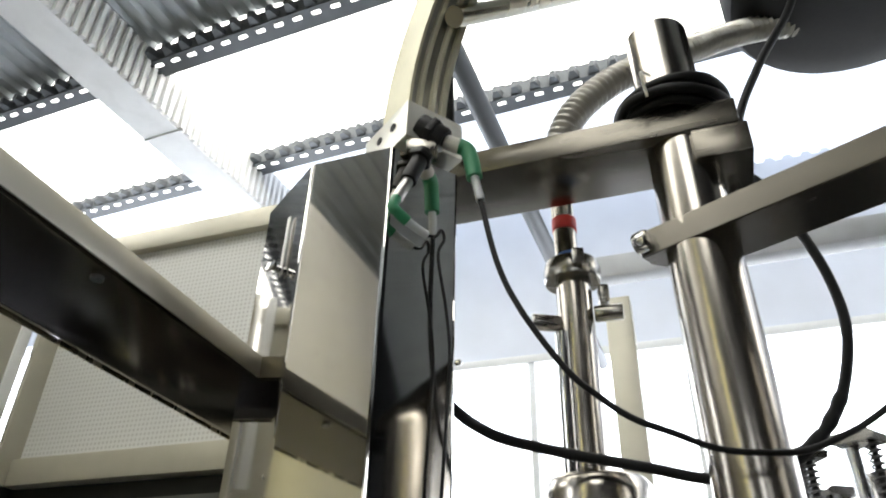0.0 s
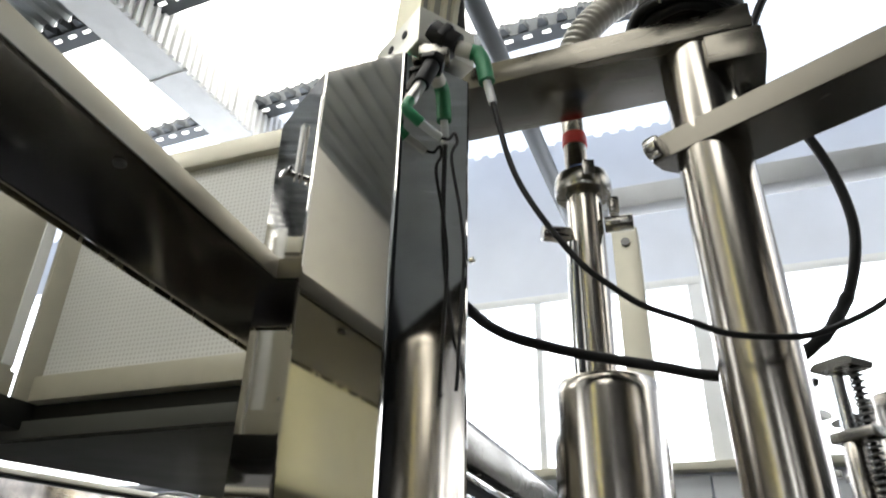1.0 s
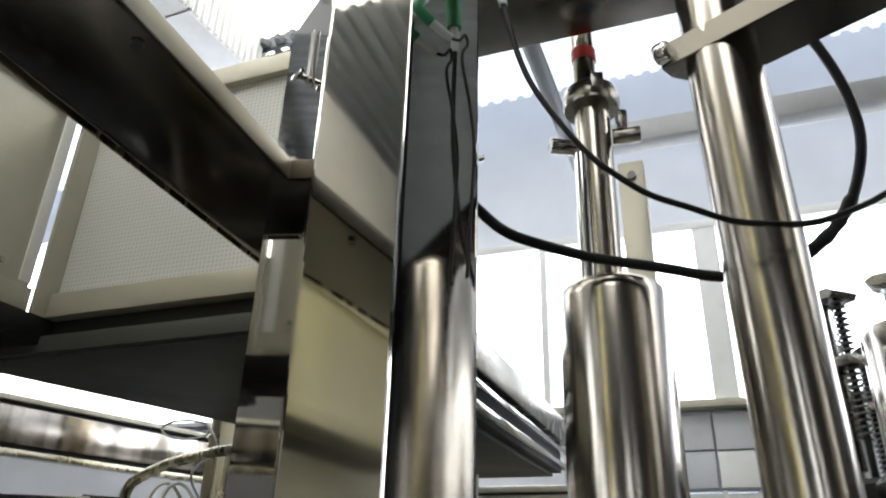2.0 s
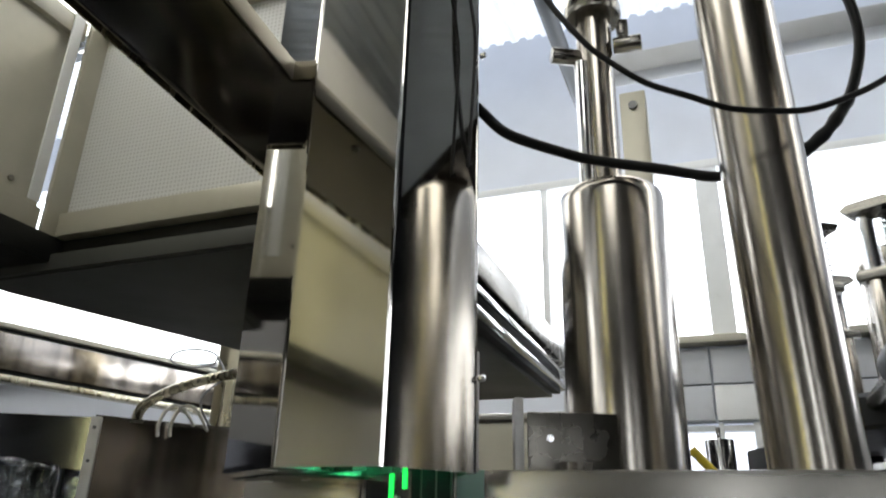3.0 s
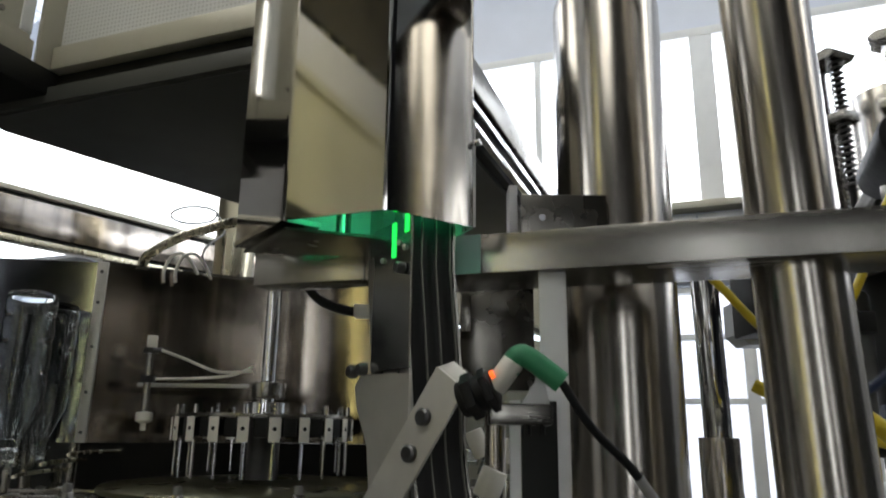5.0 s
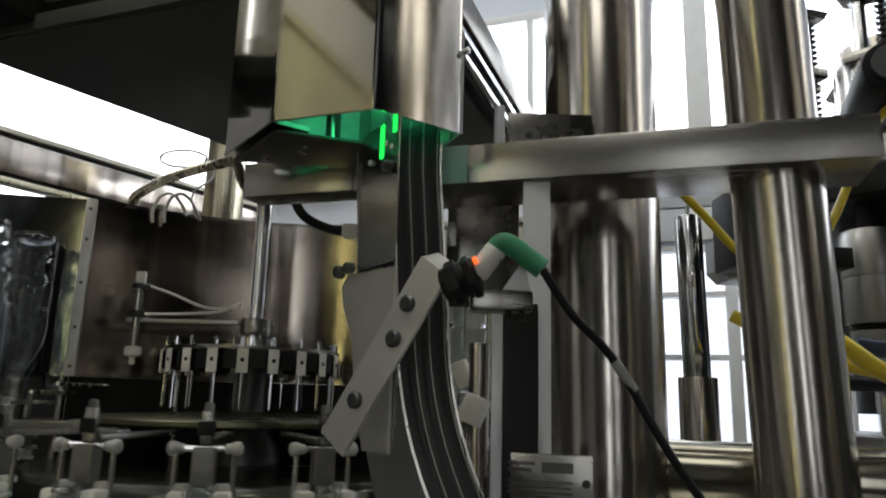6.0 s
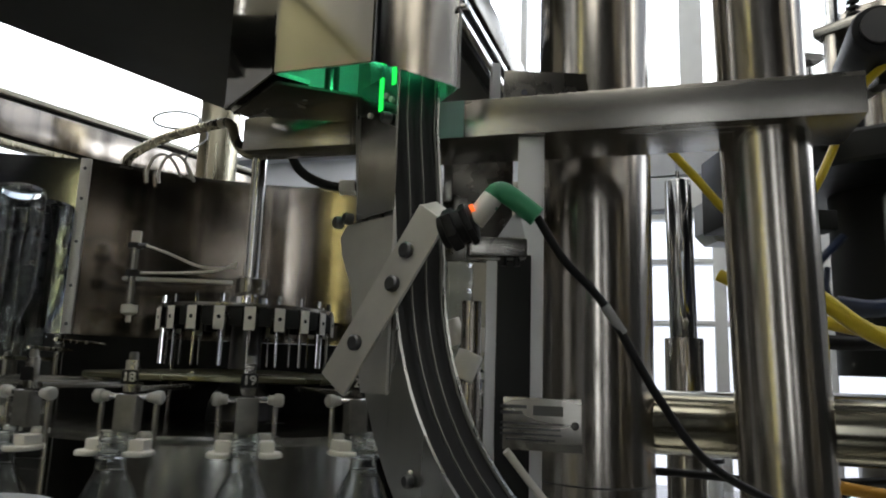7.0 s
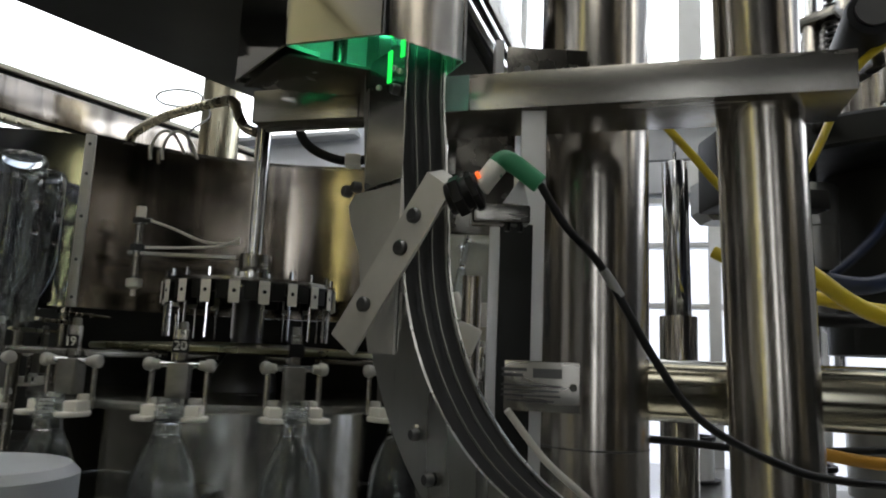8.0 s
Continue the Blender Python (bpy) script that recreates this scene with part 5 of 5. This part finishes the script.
def right_side():
    p = thing("cross_pipe", "horizontal stainless pipe between the columns", "pipe")
    part("pipe", rod((0.165, 0.672, 1.2485), (0.85, 0.423, 1.2485), 0.0275, 40), PIPESTEEL, p)
    s = thing("square_post", "square steel post below the clamp bar", "post", pose(0.0650, 0.557, 0, 0, 0, -8))
    part("tube", box(-0.0098, 0.0098, -0.0098, 0.0098, DECK, 1.4630, 0.0015), POSTSTEEL, s)
    q = thing("side_plate", "dark steel plate with a pale edge before the square post", "plate")
    part("plate", box(0.0395, 0.0640, 0.5425, 0.5455, DECK, 1.371, 0.0008), DARK, q)
    part("edge", box(0.0315, 0.0390, 0.5420, 0.5460, DECK, 1.371, 0.0008), POSTSTEEL, q, "pale bare edge strip")
    b = thing("plate_bracket", "upright bracket with a plate against the column", "bracket")
    part("upright", box(0.040, 0.0475, 0.626, 0.650, 1.494, 1.557, 0.001), POSTSTEEL, b)
    part("plate", box(0.0485, 0.120, 0.608, 0.612, 1.4945, 1.5425, 0.001), DARKPLATE, b)
    part("lower_plate", box(0.0, 0.066, 0.675, 0.681, 1.385, 1.492, 0.001), DARKPLATE, b)
    part("hanger", box(0.0, 0.008, 0.630, 0.674, 1.43, 1.4625, 0.001), BAR, b)
    part("screw", rod((0.066, 0.6075, 1.522), (0.066, 0.606, 1.522), 0.003, 10), CHROME, b)
    part("nut", rod((0.076, 0.590, 1.4945), (0.076, 0.590, 1.503), 0.0075, 6), CHROME, b)
    n = thing("name_plate", "engraved steel maker's plate with rows of worn lettering", "sign", bar_frame((0.030, 0.547, 0), (0.0957, 0.5275, 0)) @ pose(0, 0, 0.1275) @ Matrix.Diagonal((0.9, 0.9, 0.9, 1)))
    part("plate", box(0, 0.078, 0, 0.002, 1.229, 1.269, 0.0008), BAR, n)
    part("side", box(-0.002, 0.0, 0, 0.05, 1.228, 1.270, 0.0008), DARKPLATE, n)
    part("mount", box(0.03, 0.05, 0.002, 0.012, 1.232, 1.266, 0.001), DULL, n)
    for x0, x1, z, h in ((0.012, 0.036, 1.2605, 0.0025), (0.012, 0.033, 1.2560, 0.0025), (0.041, 0.064, 1.2555, 0.0075), (0.012, 0.064, 1.2485, 0.0016), (0.012, 0.062, 1.2445, 0.0016), (0.012, 0.063, 1.2405, 0.0016), (0.020, 0.058, 1.2365, 0.0014)):
        part("lettering_bar", box(x0, x1, -0.0006, 0.0001, z, z + h), DARKBOLT, n)
    for x in (0.005, 0.073):
        part("screw", rod((x, 0, 1.249), (x, -0.0016, 1.249), 0.0032, 10), CHROME, n)
    r = thing("guide_rod", "upright steel guide rod with a thicker foot", "rod", pose(0.371, 1.075, 0))
    part("rod", rod((0, 0, 1.345), (-0.004, 0, 1.583), 0.0195, 32, bevel=0.001), CHROME, r)
    part("foot", rod((0, 0, DECK), (0, 0, 1.345), 0.0275, 32, bevel=0.001), STEEL, r)
    part("tip", rod((-0.004, 0, 1.583), (-0.004, 0, 1.60), 0.003, 10), CHROME, r)
    # yellow and dark hoses
    for nm, pts, rr, mt, lab in (
        ("air_hose", [(0.205, 0.70, 1.527), (0.245, 0.70, 1.484), (0.285, 0.70, 1.442), (0.33, 0.70, 1.43), (0.368, 0.70, 1.478), (0.398, 0.70, 1.539), (0.424, 0.70, 1.586), (0.47, 0.70, 1.625)], 0.0042, YELLOW, "yellow plastic air hose looping behind the post"),
        ("air_hose", [(0.30, 0.72, 1.42), (0.365, 0.70, 1.366), (0.40, 0.69, 1.337), (0.44, 0.685, 1.322), (0.52, 0.68, 1.315)], 0.0082, YELLOW, "thick yellow hose hanging beside the post"),
        ("air_hose", [(0.31, 0.80, 1.40), (0.38, 0.76, 1.355), (0.46, 0.75, 1.338), (0.55, 0.75, 1.335)], 0.007, YELLOW, "second yellow hose below the first"),
        ("air_hose", [(0.33, 0.70, 1.20), (0.40, 0.68, 1.190), (0.46, 0.68, 1.188), (0.56, 0.68, 1.185)], 0.006, ORANGEHOSE, "orange-yellow hose below the pipe"),
        ("dark_hose", [(0.44, 0.80, 1.372), (0.48, 0.79, 1.368), (0.53, 0.79, 1.385), (0.60, 0.80, 1.42)], 0.010, NAVY, "dark blue rubber hose at the machine side"),
        ("dark_hose", [(0.40, 0.90, 1.35), (0.48, 0.88, 1.335), (0.6, 0.88, 1.34)], 0.009, BLACK, "black rubber hose at the machine side"),
        ("dark_hose", [(0.205, 0.74, 1.198), (0.26, 0.74, 1.195), (0.34, 0.74, 1.19), (0.46, 0.74, 1.195)], 0.004, BLACK, "black hose lying over the deck"),
        ("air_line", [(0.045, 0.52, 1.235), (0.075, 0.53, 1.20), (0.115, 0.54, 1.165), (0.14, 0.55, 1.12), (0.15, 0.56, DECK + 0.003)], 0.0026, NYLON, "pale plastic air line running down to the deck"),
    ):
        h = thing(nm, lab, "hose")
        part("hose", tube(pts, rr, 12), mt, h)


right_side()


TURRET = Vector((0.755, 1.145, 0))
STATIONS, TURRET_R = 6, 0.20
TURRET_SPIN = -98.4


def turret_turn(t):
    return TURRET_SPIN * (t - 7.3)


def turret():
    """The turning capping turret: ring, drum, numbered cylinder units below and spring-loaded heads above."""
    w = thing("capping_turret", "turning steel capping turret with numbered cylinder units", "turret", pose(TURRET.x, TURRET.y, 0))
    part("ring", lathe([(0.08, 1.595), (0.235, 1.595), (0.240, 1.60), (0.240, 1.638), (0.230, 1.646), (0.08, 1.646)], 64, closed=True), DARK, w)
    part("drum", lathe([(0.0, 1.30), (0.10, 1.30), (0.10, 1.594), (0.0, 1.594)], 48), DARK, w, "dark inner drum")
    part("upper_drum", lathe([(0.0, 1.647), (0.09, 1.647), (0.09, 1.90), (0.0, 1.92)], 48), STEEL, w)
    part("lower_ring", lathe([(0.08, 1.245), (0.225, 1.245), (0.225, 1.27), (0.08, 1.27)], 64, closed=True), DULL, w)
    ub = mesh_of(lathe([(0, 1.4865), (0.0385, 1.4865), (0.039, 1.489), (0.039, 1.546), (0.036, 1.552), (0, 1.552)], 40), "upper_body", DULL)
    lb = mesh_of(lathe([(0, 1.421), (0.0375, 1.421), (0.0385, 1.424), (0.0385, 1.4855), (0, 1.4855)], 40), "unit", DULL)
    neck = mesh_of(rod((0, 0, 1.552), (0, 0, 1.5945), 0.013, 20), "neck", BLACK)
    gasket = mesh_of(rod((0, 0, 1.412), (0, 0, 1.4205), 0.033, 32), "gasket", BLACK)
    foot = mesh_of(lathe([(0, 1.345), (0.022, 1.345), (0.033, 1.362), (0.033, 1.4115), (0, 1.4115)], 32), "foot", DULL)
    outlet = mesh_of(rod((0, 0, 1.271), (0, 0, 1.345), 0.010, 14), "outlet", CHROME)
    hose = mesh_of(tube([(0.030, 0.0, 1.38), (0.040, 0.035, 1.39), (0.030, 0.075, 1.42), (0.0, 0.10, 1.46), (-0.04, 0.10, 1.50)], 0.006, 10), "hose", NAVY)
    flange = mesh_of(prism([(-0.027, 0.002), (-0.016, -0.005), (0.042, -0.005), (0.048, 0.003), (0.038, 0.010), (-0.016, 0.010)], 0.05, m=pose(0, -0.025, 1.915)), "head", BAR)
    post = mesh_of(rod((0, 0, 1.647), (0, 0, 1.910), 0.011, 18), "guide", CHROME)
    yoke = mesh_of(box(-0.024, 0.046, -0.018, 0.018, 1.806, 1.822, 0.003), "yoke", BAR)
    sleeve = mesh_of(rod((0, 0, 1.66), (0, 0, 1.8055), 0.0155, 20, bevel=0.001), "sleeve", STEEL)
    pts = [(0.030 + 0.0095 * math.cos(a), 0.0095 * math.sin(a), 1.70 + 0.0015 * a) for a in [k * math.pi / 4 for k in range(190)] if 1.70 + 0.0015 * a < 1.909]
    spring = mesh_of(tube(pts, 0.0020, 6, 0), "spring", DARKBOLT)
    srod = mesh_of(rod((0.030, 0, 1.647), (0.030, 0, 1.910), 0.0055, 12), "spring_rod", BLACK)

    def child(nm, me, m, parent):
        o = new(nm, me)
        o.parent, o.matrix_basis = parent, m
        return o

    still = pose(0, 0, 0)
    for k in range(STATIONS):
        m = pose(0, 0, 0, 0, 0, 212.4 + 60 * k) @ pose(TURRET_R, 0, 0)
        u = child("unit", lb, m, w)
        for nm, me in (("upper_body", ub), ("neck", neck), ("gasket", gasket), ("foot", foot), ("outlet", outlet), ("hose", hose)):
            child(nm, me, still, u)
        digit = {5: "5", 0: "6", 1: "7"}.get(k)
        if digit:
            cu = bpy.data.curves.new("station_number", "FONT")
            cu.body, cu.size, cu.extrude, cu.align_x, cu.align_y = digit, 0.040, 0.0004, "CENTER", "CENTER"
            cu.materials.append(BLACK)
            tx = new("station_number", cu)
            tx.parent, tx.matrix_basis = u, pose(0, 0, 0, 0, 0, -10) @ pose(0.0392, 0, 1.520, 90, 0, 90)
            tx["label"] = "black painted station number"
    for k in range(STATIONS * 2):
        m = pose(0, 0, 0, 0, 0, 7 + 30 * k) @ pose(TURRET_R, 0, 0) @ pose(0, 0, 0, 0, 0, 90)
        h = child("head", flange, m, w)
        for nm, me in (("guide", post), ("yoke", yoke), ("sleeve", sleeve), ("spring", spring), ("spring_rod", srod)):
            child(nm, me, still, h)
    return w


TURRET_WHEEL = turret()


def turret_side():
    b = thing("turret_stand", "round steel stand under the turret", "stand", pose(TURRET.x, TURRET.y, 0))
    part("stand", lathe([(0.0, DECK), (0.12, DECK), (0.12, DECK + 0.012), (0.08, DECK + 0.02), (0.08, 1.244), (0, 1.244)], 40), DULL, b)
    m = thing("motor", "black round motor beside the turret", "motor")
    part("body", rod((0.422, 0.668, 1.630), (0.475, 0.80, 1.630), 0.026, 32, bevel=0.006), BLACK, m)
    part("end_cap", rod((0.4195, 0.6615, 1.630), (0.4215, 0.6665, 1.630), 0.018, 24), DARKBOLT, m)
    part("bracket", box(0.445, 0.460, 0.71, 0.76, 1.59, 1.608, 0.002), DARKPLATE, m)
    part("shaft", rod((0.475, 0.80, 1.630), (0.56, 1.01, 1.630), 0.012, 16), BAR, m)
    g = thing("gear_box", "dark cast block hanging behind the post", "gearbox")
    bm = box(0.317, 0.346, 0.80, 0.86, 1.455, 1.545, 0.004)
    part("body", bm, DARK, g)
    part("housing", prism([(-0.022, 0.012), (-0.010, 0.0), (0.022, 0.0), (0.022, 0.050), (-0.022, 0.050)], 0.04, m=pose(0.346, 0.862, 1.450)), PALE, g)
    part("arm", box(0.347, 0.46, 0.82, 0.85, 1.46, 1.484, 0.002), DARK, g)


turret_side()


def scalloped(r, n, bite, z0, z1):
    """A star plate with n round pockets in its rim."""
    bm = bmesh.new()
    pts = []
    for k in range(n * 12):
        th = 2 * math.pi * k / (n * 12)
        ph = (k % 12) / 12 * 2 - 1
        dent = bite * math.sqrt(max(0.0, 1 - (ph / 0.62) ** 2))
        pts.append(((r - dent) * math.cos(th), (r - dent) * math.sin(th)))
    lo, hi = [bm.verts.new((x, y, z0)) for x, y in pts], [bm.verts.new((x, y, z1)) for x, y in pts]
    bm.faces.new(lo)
    bm.faces.new(hi[::-1])
    for a in range(len(pts)):
        b = (a + 1) % len(pts)
        bm.faces.new((lo[a], hi[a], hi[b], lo[b]))
    return bm


def deck_clutter():
    n = thing("star_wheel", "white nylon hub with a clear scalloped star plate", "star wheel", pose(-0.362, 0.615, 0))
    part("disc", lathe([(0, DECK), (0.060, DECK), (0.060, 1.135), (0.073, 1.14), (0.073, 1.164), (0.066, 1.171), (0, 1.174)], 48), PALE, n, "white nylon hub")
    part("star_plate", scalloped(0.20, 9, 0.034, 1.128, 1.137), PET, n, "clear plastic star plate")
    part("star_plate", scalloped(0.20, 9, 0.034, 1.092, 1.100), WORNNYLON, n, "worn white lower star plate")
    for k in range(3):
        th = radians(120 * k + 20)
        part("spacer", rod((0.10 * math.cos(th), 0.10 * math.sin(th), 1.1005), (0.10 * math.cos(th), 0.10 * math.sin(th), 1.1275), 0.008, 12), CHROME, n)
    for x, y, r, h in ((0.515, 1.40, 0.040, 0.075), (0.36, 1.44, 0.034, 0.06), (0.60, 1.15, 0.04, 0.06)):
        f = thing("deck_cup", "white plastic cup with black rims on the deck", "cup", pose(x, y, DECK))
        part("wall", lathe([(r - 0.004, 0.004), (r, 0.004), (r, h), (r - 0.004, h)], 36, closed=True), WHITE, f)
        part("rim", lathe([(r - 0.005, h + 0.0005), (r + 0.004, h + 0.0005), (r + 0.004, h + 0.008), (r - 0.005, h + 0.008)], 36, closed=True), BLACK, f, "black top rim")
        part("base", lathe([(0, 0), (r + 0.012, 0), (r + 0.012, 0.0035), (0, 0.0035)], 36), BLACK, f, "black base flange")
    rnd = random.Random(8)
    for k in range(7):
        x, y = rnd.uniform(0.02, 0.34), rnd.uniform(0.80, 1.15)
        f = thing("deck_fitting", "small steel fitting on the deck", "fitting", pose(x, y, DECK))
        part("base", lathe([(0, 0), (0.02, 0), (0.02, 0.008), (0, 0.009)], 20), rnd.choice((BAR, BLACK)), f)
        part("stem", lathe([(0, 0.009), (0.007, 0.009), (0.007, 0.05 + 0.03 * rnd.random()), (0, 0.08)], 14), rnd.choice((CHROME, WORNNYLON)), f)
    c = thing("loose_plug", "black plastic plug lying on the deck", "plug")
    part("body", rod((0.20, 0.66, DECK + 0.011), (0.235, 0.65, DECK + 0.011), 0.011, 16, bevel=0.002), BLACK, c)
    v = thing("valve_block", "cluster of steel valves behind the chute", "valves")
    part("base", box(0.005, 0.06, 0.86, 0.92, DECK, 1.18, 0.004), DULL, v)
    for k in range(10):
        x, y, z = rnd.uniform(-0.0, 0.09), rnd.uniform(0.84, 0.95), rnd.uniform(1.19, 1.37)
        part("valve", rod((x, y, z - 0.03), (x + rnd.uniform(-0.02, 0.02), y, z), rnd.uniform(0.008, 0.016), 16, bevel=0.002), rnd.choice((CHROME, NYLON, DARK, STEEL)), v)
    part("riser", rod((0.045, 0.89, 1.17), (0.045, 0.89, 1.37), 0.012, 16), STEEL, v)


deck_clutter()


def motions():
    steps = [k * 0.5 for k in range(17)]
    walk(TURRET_WHEEL, [(k * 0.2, pose(TURRET.x, TURRET.y, 0, 0, 0, turret_turn(k * 0.2))) for k in range(41)])
    walk(WHEEL, [(t, pose(HUB.x, HUB.y, 0, 0, 0, turn_at(t))) for t in steps])
    fine = [k * 0.2 for k in range(41)]
    for k, b in enumerate(BOTTLES):
        walk(b, [(t, bottle_pose(k, t)) for t in fine])


motions()
